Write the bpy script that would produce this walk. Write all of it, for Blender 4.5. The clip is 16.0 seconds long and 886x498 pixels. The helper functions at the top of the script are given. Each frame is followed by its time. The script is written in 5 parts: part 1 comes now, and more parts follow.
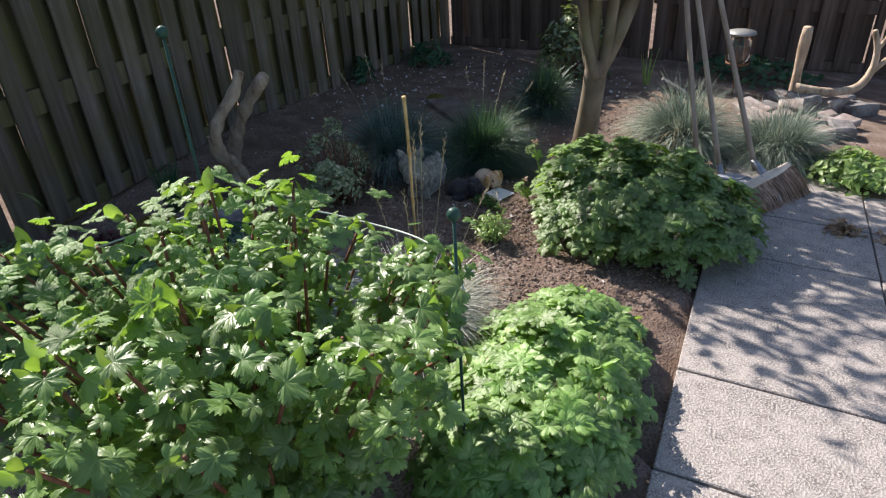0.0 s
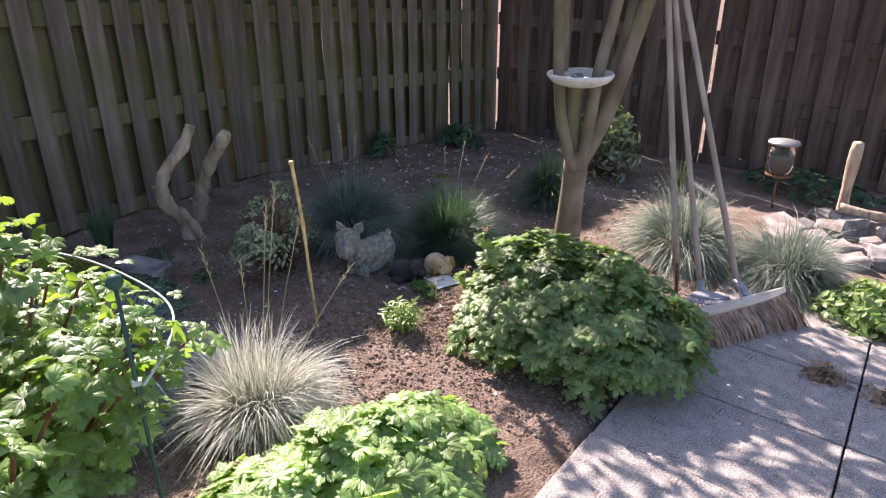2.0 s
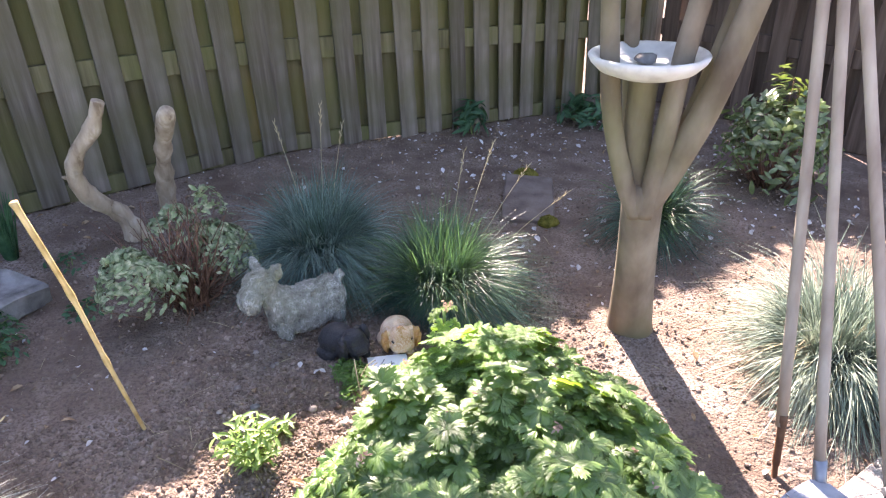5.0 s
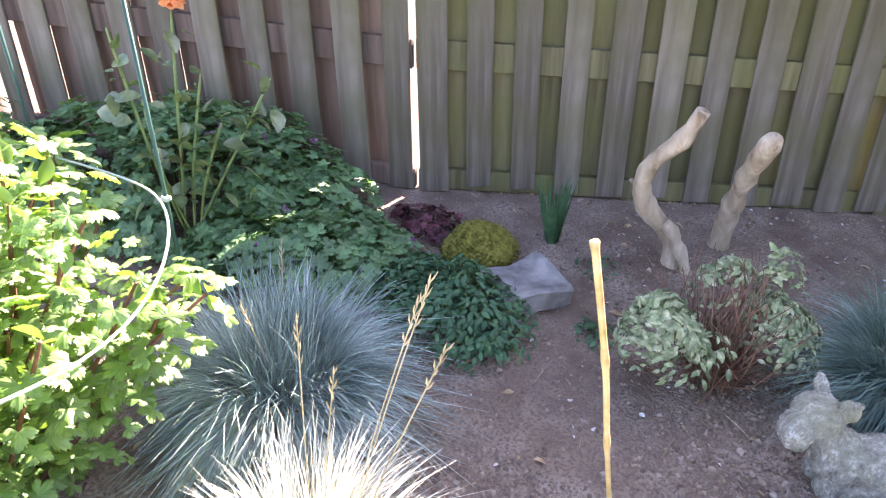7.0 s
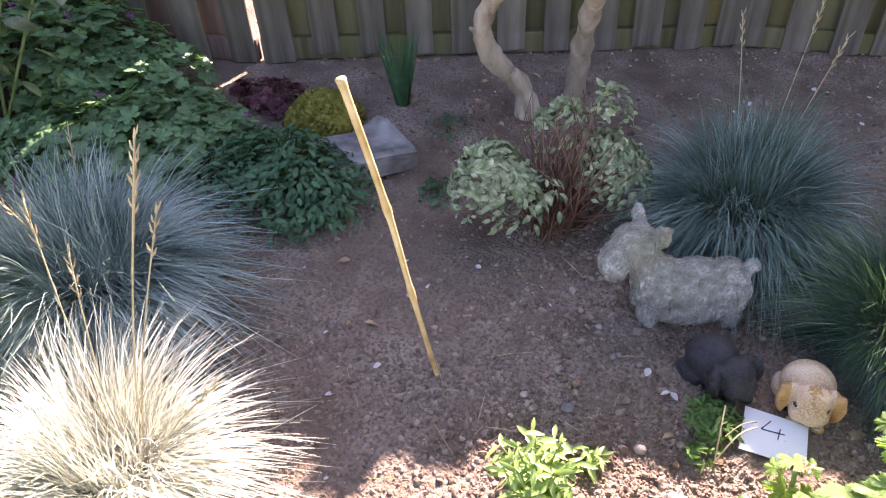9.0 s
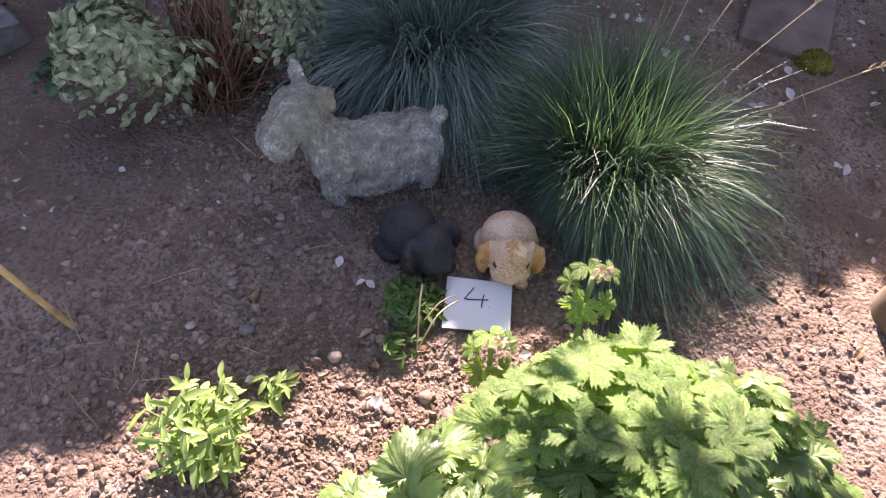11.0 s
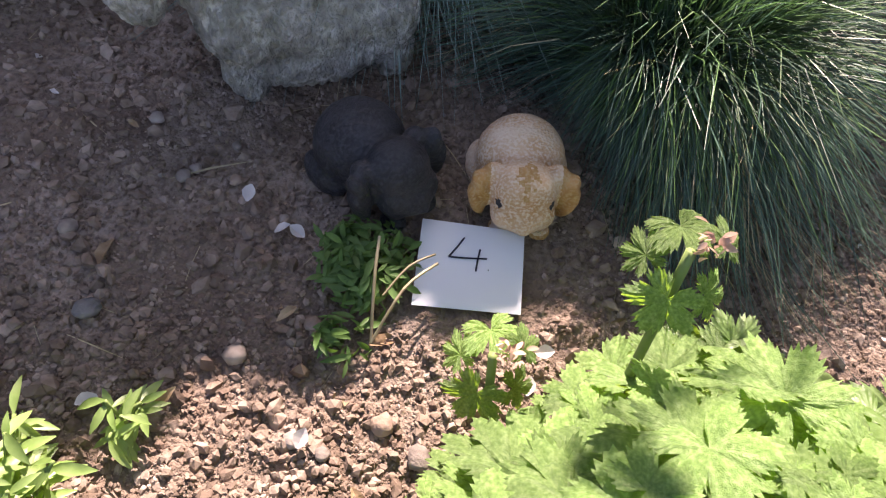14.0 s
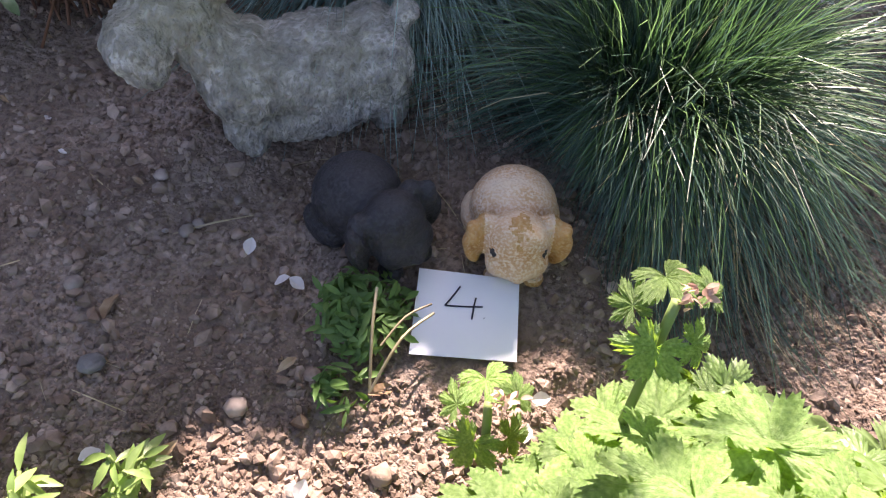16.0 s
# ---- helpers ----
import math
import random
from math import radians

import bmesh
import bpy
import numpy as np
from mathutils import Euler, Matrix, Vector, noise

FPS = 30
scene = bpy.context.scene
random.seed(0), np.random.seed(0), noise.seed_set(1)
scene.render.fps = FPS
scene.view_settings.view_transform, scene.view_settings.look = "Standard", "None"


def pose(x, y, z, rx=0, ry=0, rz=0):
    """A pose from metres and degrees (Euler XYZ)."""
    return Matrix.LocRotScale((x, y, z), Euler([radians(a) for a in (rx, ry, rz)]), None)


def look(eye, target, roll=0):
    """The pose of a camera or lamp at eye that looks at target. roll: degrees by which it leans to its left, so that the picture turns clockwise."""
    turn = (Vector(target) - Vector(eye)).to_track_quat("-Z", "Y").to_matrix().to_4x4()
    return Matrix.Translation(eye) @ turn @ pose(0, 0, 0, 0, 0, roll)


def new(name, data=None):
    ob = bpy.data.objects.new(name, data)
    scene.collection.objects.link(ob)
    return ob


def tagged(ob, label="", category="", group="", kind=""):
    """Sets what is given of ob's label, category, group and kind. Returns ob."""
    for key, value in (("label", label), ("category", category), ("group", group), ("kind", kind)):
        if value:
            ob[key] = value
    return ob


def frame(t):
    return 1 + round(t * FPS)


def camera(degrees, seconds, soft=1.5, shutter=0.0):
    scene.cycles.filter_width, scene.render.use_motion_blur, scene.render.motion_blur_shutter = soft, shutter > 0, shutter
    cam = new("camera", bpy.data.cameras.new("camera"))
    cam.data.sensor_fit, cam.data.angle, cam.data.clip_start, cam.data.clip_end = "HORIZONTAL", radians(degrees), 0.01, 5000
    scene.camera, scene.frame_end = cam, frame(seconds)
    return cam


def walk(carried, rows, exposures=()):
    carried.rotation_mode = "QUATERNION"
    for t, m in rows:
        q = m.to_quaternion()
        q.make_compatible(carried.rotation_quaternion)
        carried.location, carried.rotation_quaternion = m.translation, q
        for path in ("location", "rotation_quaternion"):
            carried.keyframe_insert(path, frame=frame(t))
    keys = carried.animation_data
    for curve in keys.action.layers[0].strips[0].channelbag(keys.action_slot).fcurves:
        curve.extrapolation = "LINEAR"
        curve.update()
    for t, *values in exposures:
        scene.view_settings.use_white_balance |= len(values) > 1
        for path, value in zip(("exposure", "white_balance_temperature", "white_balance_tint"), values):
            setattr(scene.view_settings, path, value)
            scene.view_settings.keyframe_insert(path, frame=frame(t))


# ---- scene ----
cam = camera(66.6, 16.0, 1.2)
PATH = [
    (0, (-2.503, -2.679, 1.626), (-1.417, -1.287, 0.687), 0.8),
    (0.5, (-2.355, -2.704, 1.552), (-1.262, -1.209, 0.797), 0.0),
    (1, (-2.101, -2.915, 1.578), (-1.108, -1.363, 0.799), 1.6),
    (1.5, (-1.891, -2.967, 1.556), (-0.932, -1.385, 0.797), -0.6),
    (2, (-1.559, -2.932, 1.538), (-0.679, -1.289, 0.811), 4.1),
    (2.5, (-1.195, -2.814, 1.521), (-0.374, -1.176, 0.719), 3.6),
    (3, (-0.853, -2.793, 1.548), (-0.351, -1.026, 0.757), 6.3),
    (5.3, (-0.036, -1.808, 1.499), (0.162, -0.076, 0.519), 2.7),
    (5.5, (-0.05, -1.763, 1.471), (0.067, -0.047, 0.451), 3.0),
    (6, (-0.225, -1.591, 1.457), (-0.464, 0.117, 0.444), 6.0),
    (6.5, (-0.399, -1.453, 1.471), (-0.971, 0.171, 0.454), 5.0),
    (7, (-0.432, -1.377, 1.475), (-1.45, 0.003, 0.444), 3.9),
    (7.5, (-0.381, -1.316, 1.482), (-1.615, -0.133, 0.443), 2.8),
    (8, (-0.328, -1.277, 1.466), (-1.554, -0.133, 0.376), 2.1),
    (8.5, (-0.237, -1.225, 1.439), (-1.264, -0.022, 0.215), 2.5),
    (9, (-0.172, -1.153, 1.378), (-0.916, 0.177, 0.083), 2.0),
    (9.5, (-0.079, -1.111, 1.36), (-0.519, 0.308, 0.021), 4.0),
    (10, (-0.015, -1.095, 1.398), (-0.257, 0.37, 0.058), 4.5),
    (10.2, (0.022, -1.038, 1.389), (-0.175, 0.408, 0.021), 4.6),
    (12.3, (0.008, -0.442, 0.956), (0.073, 0.511, -0.801), 18.7),
    (12.5, (0.019, -0.419, 0.937), (0.079, 0.59, -0.789), 17.2),
    (13, (0.024, -0.377, 0.847), (0.07, 0.621, -0.885), 15.0),
    (13.5, (0.013, -0.373, 0.821), (0.064, 0.607, -0.922), 15.9),
    (14, (0.005, -0.369, 0.82), (0.046, 0.622, -0.916), 15.2),
    (14.5, (0.007, -0.364, 0.819), (0.03, 0.661, -0.899), 13.5),
    (15, (0.015, -0.351, 0.821), (0.002, 0.692, -0.886), 11.3),
    (15.5, (0.01, -0.36, 0.845), (0.002, 0.718, -0.839), 11.7),
    (16, (0.012, -0.364, 0.849), (0.017, 0.717, -0.834), 12.4),
]
TILT = pose(0, 0, 0, 0, 4.6, 0)  # the beds fall gently to the right
walk(cam, [(t, TILT @ look(eye, target, roll)) for t, eye, target, roll in PATH],
     exposures=[(t, stops, kelvin, tint) for t, stops, kelvin, tint in (
         (0, 0.85, 6600, 16), (1, 1.55, 6700, 25), (2, 1.58, 6900, 29), (3, 2.0, 6800, 29), (5.5, 2.78, 7100, 27), (6, 2.5, 7200, 30), (6.5, 3.5, 7300, 31), (7, 3.42, 7100, 32),
         (8, 2.8, 7200, 32), (8.5, 2.78, 7400, 32), (9, 2.75, 7300, 34), (9.5, 2.88, 7500, 38), (10.2, 2.6, 7400, 40), (12.3, 1.74, 7200, 31), (14.5, 1.98, 7400, 29), (16, 2.18, 7200, 29))])

# ---- light ----
SUN_EL, SUN_AZ = 38.5, -3.0  # degrees; azimuth from +y towards +x
world = bpy.data.worlds.new("world")
scene.world = world
world.use_nodes = True
wn = world.node_tree.nodes
sky = wn.new("ShaderNodeTexSky")
sky.sky_type = "NISHITA"
sky.sun_disc = False
sky.sun_elevation = radians(SUN_EL)
sky.sun_rotation = radians(SUN_AZ)
world.node_tree.links.new(sky.outputs[0], wn["Background"].inputs[0])
wn["Background"].inputs[1].default_value = 0.1
sun_data = bpy.data.lights.new("sun", "SUN")
sun_data.energy, sun_data.angle, sun_data.color = 5.0, radians(0.53), (1.0, 0.95, 0.87)
sun = new("sun", sun_data)
_e, _a = radians(SUN_EL), radians(SUN_AZ)
SUN_DIR = Vector((math.sin(_a) * math.cos(_e), math.cos(_a) * math.cos(_e), math.sin(_e)))
sun.matrix_world = look(SUN_DIR * 30, (0, 0, 0))

# ---- materials ----
def rgba(c):
    return (c[0], c[1], c[2], 1.0)


def material(name, colors, scale=8.0, rough=0.8, bump=0.3, bump_scale=60.0, island=0.0, detail=6.0, metallic=0.0,
             translucent=0.0, trans_color=None, stretch=(1, 1, 1), spec=0.3, bump_dist=0.01, fine=None, object_random=0.0, moss=None, coords="Object"):
    """Noise-mixed colours at two scales with bump; island: brightness change per loose piece."""
    m = bpy.data.materials.new(name)
    m.use_nodes = True
    nt = m.node_tree
    nd, lk = nt.nodes, nt.links
    bsdf = nd["Principled BSDF"]
    out = nd["Material Output"]
    tc = nd.new("ShaderNodeTexCoord")
    mp = nd.new("ShaderNodeMapping")
    mp.inputs["Scale"].default_value = stretch
    lk.new(tc.outputs[coords], mp.inputs[0])
    n1 = nd.new("ShaderNodeTexNoise")
    n1.inputs["Scale"].default_value, n1.inputs["Detail"].default_value = scale, detail
    lk.new(mp.outputs[0], n1.inputs["Vector"])
    ramp = nd.new("ShaderNodeValToRGB")
    el = ramp.color_ramp.elements
    lo, hi = 0.32, 0.68
    el[0].position, el[0].color = lo, rgba(colors[0])
    el[1].position, el[1].color = hi, rgba(colors[-1])
    for i, c in enumerate(colors[1:-1]):
        e = el.new(lo + (hi - lo) * (i + 1) / (len(colors) - 1))
        e.color = rgba(c)
    lk.new(n1.outputs["Fac"], ramp.inputs[0])
    col = ramp.outputs[0]
    n2 = nd.new("ShaderNodeTexNoise")
    n2.inputs["Scale"].default_value, n2.inputs["Detail"].default_value = bump_scale, 5.0
    lk.new(mp.outputs[0], n2.inputs["Vector"])
    def mix(a, b, fac, mode="MIX"):
        x = nd.new("ShaderNodeMix")
        x.data_type, x.blend_type = "RGBA", mode
        for sock, v in ((x.inputs[6], a), (x.inputs[7], b), (x.inputs[0], fac)):
            if hasattr(v, "is_linked"):
                lk.new(v, sock)
            else:
                sock.default_value = v if isinstance(v, float) else rgba(v)
        return x.outputs[2]
    if fine:
        r2 = nd.new("ShaderNodeValToRGB")
        r2.color_ramp.elements[0].position, r2.color_ramp.elements[0].color = 0.45, (0, 0, 0, 1)
        r2.color_ramp.elements[1].position, r2.color_ramp.elements[1].color = 0.62, (1, 1, 1, 1)
        lk.new(n2.outputs["Fac"], r2.inputs[0])
        col = mix(col, fine, r2.outputs[0])
    if moss:
        n3 = nd.new("ShaderNodeTexNoise")
        n3.inputs["Scale"].default_value, n3.inputs["Detail"].default_value = 2.3, 4.0
        lk.new(tc.outputs["Object"], n3.inputs["Vector"])
        r3 = nd.new("ShaderNodeValToRGB")
        r3.color_ramp.elements[0].position, r3.color_ramp.elements[0].color = 0.42, (0, 0, 0, 1)
        r3.color_ramp.elements[1].position, r3.color_ramp.elements[1].color = 0.66, (0.8, 0.8, 0.8, 1)
        lk.new(n3.outputs["Fac"], r3.inputs[0])
        col = mix(col, moss, r3.outputs[0])
    for amount, kind, sock in ((island, "ShaderNodeNewGeometry", "Random Per Island"), (object_random, "ShaderNodeObjectInfo", "Random")):
        if amount:
            g = nd.new(kind)
            mr = nd.new("ShaderNodeMapRange")
            mr.inputs[3].default_value, mr.inputs[4].default_value = 1 - amount, 1 + amount
            lk.new(g.outputs[sock], mr.inputs[0])
            hsv = nd.new("ShaderNodeHueSaturation")
            lk.new(mr.outputs[0], hsv.inputs["Value"])
            lk.new(col, hsv.inputs["Color"])
            col = hsv.outputs[0]
    lk.new(col, bsdf.inputs["Base Color"])
    bsdf.inputs["Roughness"].default_value = rough
    bsdf.inputs["Metallic"].default_value = metallic
    bsdf.inputs["Specular IOR Level"].default_value = spec
    if bump:
        bp = nd.new("ShaderNodeBump")
        bp.inputs["Strength"].default_value, bp.inputs["Distance"].default_value = bump, bump_dist
        lk.new(n2.outputs["Fac"], bp.inputs["Height"])
        lk.new(bp.outputs[0], bsdf.inputs["Normal"])
    if translucent:
        tr = nd.new("ShaderNodeBsdfTranslucent")
        mul = mix(col, trans_color or (1, 1, 1), 1.0, "MULTIPLY")
        lk.new(mul, tr.inputs[0])
        ms = nd.new("ShaderNodeMixShader")
        ms.inputs[0].default_value = translucent
        lk.new(bsdf.outputs[0], ms.inputs[1])
        lk.new(tr.outputs[0], ms.inputs[2])
        lk.new(ms.outputs[0], out.inputs[0])
    return m


SOIL = material("soil", [(0.15, 0.104, 0.08), (0.235, 0.175, 0.14), (0.33, 0.262, 0.22)], 5.5, 0.95, 1.0, 95, bump_dist=0.016, fine=(0.165, 0.12, 0.095), spec=0.1)
CLOD = material("clod", [(0.15, 0.104, 0.08), (0.23, 0.172, 0.138), (0.32, 0.252, 0.21)], 30, 0.95, 0.6, 140, island=0.28, spec=0.1, bump_dist=0.004)
STONE = material("pebble", [(0.2, 0.155, 0.135), (0.4, 0.34, 0.3)], 40, 0.8, 0.3, 200, object_random=0.35, bump_dist=0.002)
GREYROCK = material("grey_rock", [(0.11, 0.102, 0.1), (0.2, 0.19, 0.185), (0.29, 0.278, 0.27)], 14, 0.9, 0.7, 70, object_random=0.2)
PALEROCK = material("pale_rock", [(0.15, 0.115, 0.1), (0.27, 0.225, 0.2), (0.42, 0.38, 0.35)], 9, 0.85, 0.6, 60, object_random=0.25)
PETAL = material("petal", [(0.62, 0.58, 0.58), (0.8, 0.78, 0.78)], 30, 0.6, 0.1, 80, translucent=0.3, island=0.1)
LITTER = material("litter", [(0.16, 0.09, 0.05), (0.3, 0.2, 0.12), (0.42, 0.33, 0.22)], 25, 0.9, 0.3, 120, island=0.4, translucent=0.15)
SLAB = material("washed_gravel_slab", [(0.18, 0.163, 0.15), (0.28, 0.255, 0.235), (0.37, 0.338, 0.31)], 22, 0.9, 1.0, 120, fine=(0.47, 0.43, 0.4), object_random=0.06, bump_dist=0.006, spec=0.2)
FENCE_WOOD = material("weathered_fence_wood", [(0.095, 0.078, 0.062), (0.15, 0.126, 0.102), (0.215, 0.185, 0.155)], 5, 0.9, 0.5, 26, stretch=(5, 5, 0.35), object_random=0.22, moss=(0.115, 0.11, 0.06), bump_dist=0.004, spec=0.15)
FENCE_BACK = material("mossy_fence_wood", [(0.08, 0.072, 0.04), (0.125, 0.112, 0.062), (0.17, 0.152, 0.09)], 5, 0.92, 0.5, 26, stretch=(5, 5, 0.35), object_random=0.25, moss=(0.125, 0.13, 0.05), bump_dist=0.004, spec=0.15)
FENCE_BROWN = material("brown_fence_wood", [(0.08, 0.056, 0.045), (0.12, 0.086, 0.068), (0.165, 0.122, 0.098)], 5, 0.9, 0.5, 26, stretch=(5, 5, 0.35), object_random=0.22, bump_dist=0.004, spec=0.15)
BARK = material("smooth_bark", [(0.13, 0.098, 0.07), (0.215, 0.172, 0.128), (0.3, 0.25, 0.19)], 9, 0.85, 0.5, 50, stretch=(1, 1, 0.5), moss=(0.17, 0.155, 0.07), bump_dist=0.004)
DRIFT = material("bleached_branch", [(0.2, 0.14, 0.09), (0.42, 0.33, 0.24), (0.6, 0.51, 0.4)], 14, 0.85, 1.0, 40, stretch=(1, 1, 0.4), fine=(0.42, 0.33, 0.24), bump_dist=0.008)
BAMBOO = material("dry_stick", [(0.42, 0.27, 0.1), (0.6, 0.42, 0.19), (0.7, 0.53, 0.28)], 20, 0.6, 0.3, 60, bump_dist=0.002)
HANDLE = material("grey_wood_handle", [(0.26, 0.2, 0.16), (0.36, 0.29, 0.235), (0.45, 0.38, 0.31)], 8, 0.75, 0.3, 50, stretch=(2, 2, 0.25), bump_dist=0.002)
BROOMBAR = material("pale_wood", [(0.45, 0.37, 0.29), (0.58, 0.5, 0.41), (0.68, 0.6, 0.5)], 10, 0.8, 0.3, 60, stretch=(0.4, 3, 3), bump_dist=0.002)
BRISTLE = material("piassava_bristle", [(0.2, 0.12, 0.085), (0.36, 0.24, 0.17), (0.5, 0.37, 0.28)], 18, 0.7, 0.0, 60, island=0.45)
STEEL = material("grey_metal", [(0.28, 0.29, 0.31), (0.42, 0.43, 0.46)], 20, 0.45, 0.2, 80, metallic=0.7, bump_dist=0.001)
RAKE = material("grey_rake_plastic", [(0.3, 0.31, 0.34), (0.42, 0.43, 0.47)], 20, 0.5, 0.2, 80, bump_dist=0.001)
RUST = material("rusty_iron", [(0.12, 0.06, 0.035), (0.22, 0.12, 0.07)], 25, 0.8, 0.4, 80, metallic=0.3, bump_dist=0.001)
DARKGREEN_PLASTIC = material("dark_green_plastic", [(0.02, 0.06, 0.045), (0.03, 0.085, 0.065)], 20, 0.4, 0.1, 60)
PALE_PLASTIC = material("pale_plastic", [(0.36, 0.43, 0.38), (0.46, 0.52, 0.47)], 20, 0.4, 0.1, 60)
CONCRETE = material("cast_stone", [(0.15, 0.146, 0.132), (0.36, 0.35, 0.33), (0.62, 0.61, 0.585)], 34, 0.92, 1.0, 120, fine=(0.3, 0.29, 0.265), moss=(0.23, 0.225, 0.13), stretch=(1, 1.6, 0.8), bump_dist=0.014)
WHITE_STONE = material("white_cast_stone", [(0.55, 0.53, 0.5), (0.68, 0.66, 0.63), (0.76, 0.74, 0.71)], 15, 0.85, 0.4, 70, bump_dist=0.003)
BLACK_STATUE = material("black_painted_resin", [(0.018, 0.018, 0.022), (0.04, 0.04, 0.046)], 40, 0.5, 1.0, 200, fine=(0.05, 0.05, 0.056), bump_dist=0.004)
TAN_STATUE = material("tan_painted_resin", [(0.55, 0.29, 0.13), (0.68, 0.45, 0.28), (0.75, 0.6, 0.46)], 16, 0.55, 0.9, 230, fine=(0.77, 0.62, 0.48), bump_dist=0.004)
TAN_EAR = material("orange_painted_resin", [(0.42, 0.2, 0.06), (0.58, 0.32, 0.13)], 45, 0.6, 0.7, 230, fine=(0.56, 0.36, 0.18), bump_dist=0.003)
PAPER = material("white_paper", [(0.74, 0.75, 0.8), (0.78, 0.79, 0.83)], 8, 0.8, 0.1, 40, bump_dist=0.001)
INK = material("dark_ink", [(0.015, 0.015, 0.03), (0.02, 0.02, 0.04)], 30, 0.6, 0.0)
MOSS = material("yellow_moss", [(0.1, 0.095, 0.02), (0.18, 0.165, 0.035), (0.27, 0.24, 0.06)], 30, 0.95, 1.0, 150, bump_dist=0.008, spec=0.1)
LEAF_TRANS = (1.35, 1.4, 0.55)
GERANIUM = material("geranium_leaf", [(0.14, 0.26, 0.065), (0.215, 0.35, 0.11), (0.32, 0.46, 0.19)], 22, 0.4, 0.9, 90, island=0.32, object_random=0.3, translucent=0.42, trans_color=(1.5, 1.5, 0.4), spec=0.65, bump_dist=0.003)
GERANIUM_DARK = material("woodland_geranium_leaf", [(0.07, 0.165, 0.075), (0.115, 0.225, 0.1), (0.165, 0.29, 0.135)], 18, 0.45, 0.4, 60, island=0.35, translucent=0.35, trans_color=LEAF_TRANS, spec=0.5, bump_dist=0.004)
CURRANT = material("currant_leaf", [(0.12, 0.23, 0.06), (0.19, 0.32, 0.1), (0.29, 0.43, 0.18)], 15, 0.36, 0.6, 60, island=0.38, object_random=0.3, translucent=0.42, trans_color=(1.45, 1.5, 0.4), spec=0.65, bump_dist=0.003)
DARKLEAF = material("dark_green_leaf", [(0.03, 0.09, 0.045), (0.05, 0.13, 0.065), (0.075, 0.17, 0.09)], 25, 0.5, 0.3, 60, island=0.25, translucent=0.25, trans_color=LEAF_TRANS, bump_dist=0.003)
FRESHLEAF = material("fresh_green_leaf", [(0.16, 0.26, 0.07), (0.24, 0.36, 0.11), (0.34, 0.45, 0.18)], 25, 0.42, 0.3, 60, island=0.3, translucent=0.35, trans_color=LEAF_TRANS, spec=0.6, bump_dist=0.003)
VARIEGATED = material("variegated_leaf", [(0.15, 0.21, 0.1), (0.26, 0.32, 0.18), (0.5, 0.5, 0.34)], 42, 0.5, 0.3, 60, island=0.3, translucent=0.25, bump_dist=0.003)
GLOSSY = material("glossy_evergreen_leaf", [(0.09, 0.14, 0.06), (0.15, 0.2, 0.09), (0.24, 0.28, 0.15)], 25, 0.24, 0.3, 60, island=0.35, translucent=0.25, trans_color=LEAF_TRANS, spec=0.7, bump_dist=0.003)
PURPLELEAF = material("purple_leaf", [(0.06, 0.018, 0.024), (0.11, 0.032, 0.04), (0.17, 0.07, 0.07)], 25, 0.45, 0.4, 60, island=0.5, translucent=0.2, bump_dist=0.003)
TREELEAF = material("tree_leaf", [(0.07, 0.13, 0.035), (0.11, 0.19, 0.05)], 20, 0.5, 0.2, 60, island=0.2, translucent=0.35, trans_color=LEAF_TRANS)
CREAM_GRASS = material("straw_grass", [(0.42, 0.43, 0.35), (0.58, 0.585, 0.5), (0.7, 0.7, 0.62)], 6, 0.6, 0.0, 60, island=0.5, translucent=0.3)
PALE_BLUE_GRASS = material("pale_blue_grass", [(0.15, 0.2, 0.15), (0.24, 0.3, 0.235), (0.37, 0.41, 0.31)], 6, 0.6, 0.0, 60, island=0.55, translucent=0.25)
BLUE_GRASS = material("blue_grass", [(0.15, 0.22, 0.205), (0.26, 0.345, 0.325), (0.42, 0.49, 0.465)], 6, 0.55, 0.0, 60, island=0.55, translucent=0.2)
TEAL_GRASS = material("dark_teal_grass", [(0.08, 0.145, 0.13), (0.15, 0.235, 0.21), (0.27, 0.36, 0.32)], 6, 0.55, 0.0, 60, island=0.55, translucent=0.2)
DEEP_GRASS = material("deep_blue_green_grass", [(0.036, 0.082, 0.06), (0.06, 0.12, 0.085), (0.1, 0.175, 0.12)], 6, 0.42, 0.0, 60, island=0.55, translucent=0.2, spec=0.5)
MID_GRASS = material("mid_green_grass", [(0.05, 0.12, 0.04), (0.085, 0.18, 0.06), (0.15, 0.27, 0.1)], 6, 0.42, 0.0, 60, island=0.55, translucent=0.35, spec=0.5)
DRYGRASS = material("dry_blade", [(0.32, 0.26, 0.15), (0.48, 0.41, 0.27)], 10, 0.8, 0.0, 60, island=0.3, translucent=0.2)
STEM_GREEN = material("green_stem", [(0.16, 0.24, 0.07), (0.26, 0.34, 0.12)], 20, 0.6, 0.2, 60, bump_dist=0.002, translucent=0.1)
STEM_RED = material("red_brown_stem", [(0.12, 0.05, 0.03), (0.22, 0.1, 0.06)], 20, 0.7, 0.3, 60, bump_dist=0.002)
TWIG = material("brown_twig", [(0.13, 0.06, 0.04), (0.22, 0.12, 0.08)], 20, 0.8, 0.3, 60, bump_dist=0.002, island=0.3)
PINK = material("pink_petal", [(0.5, 0.27, 0.22), (0.56, 0.44, 0.33)], 20, 0.6, 0.1, 60, translucent=0.25, island=0.2)
MAGENTA = material("magenta_petal", [(0.35, 0.08, 0.28), (0.5, 0.18, 0.42)], 20, 0.6, 0.1, 60, translucent=0.25, island=0.2)
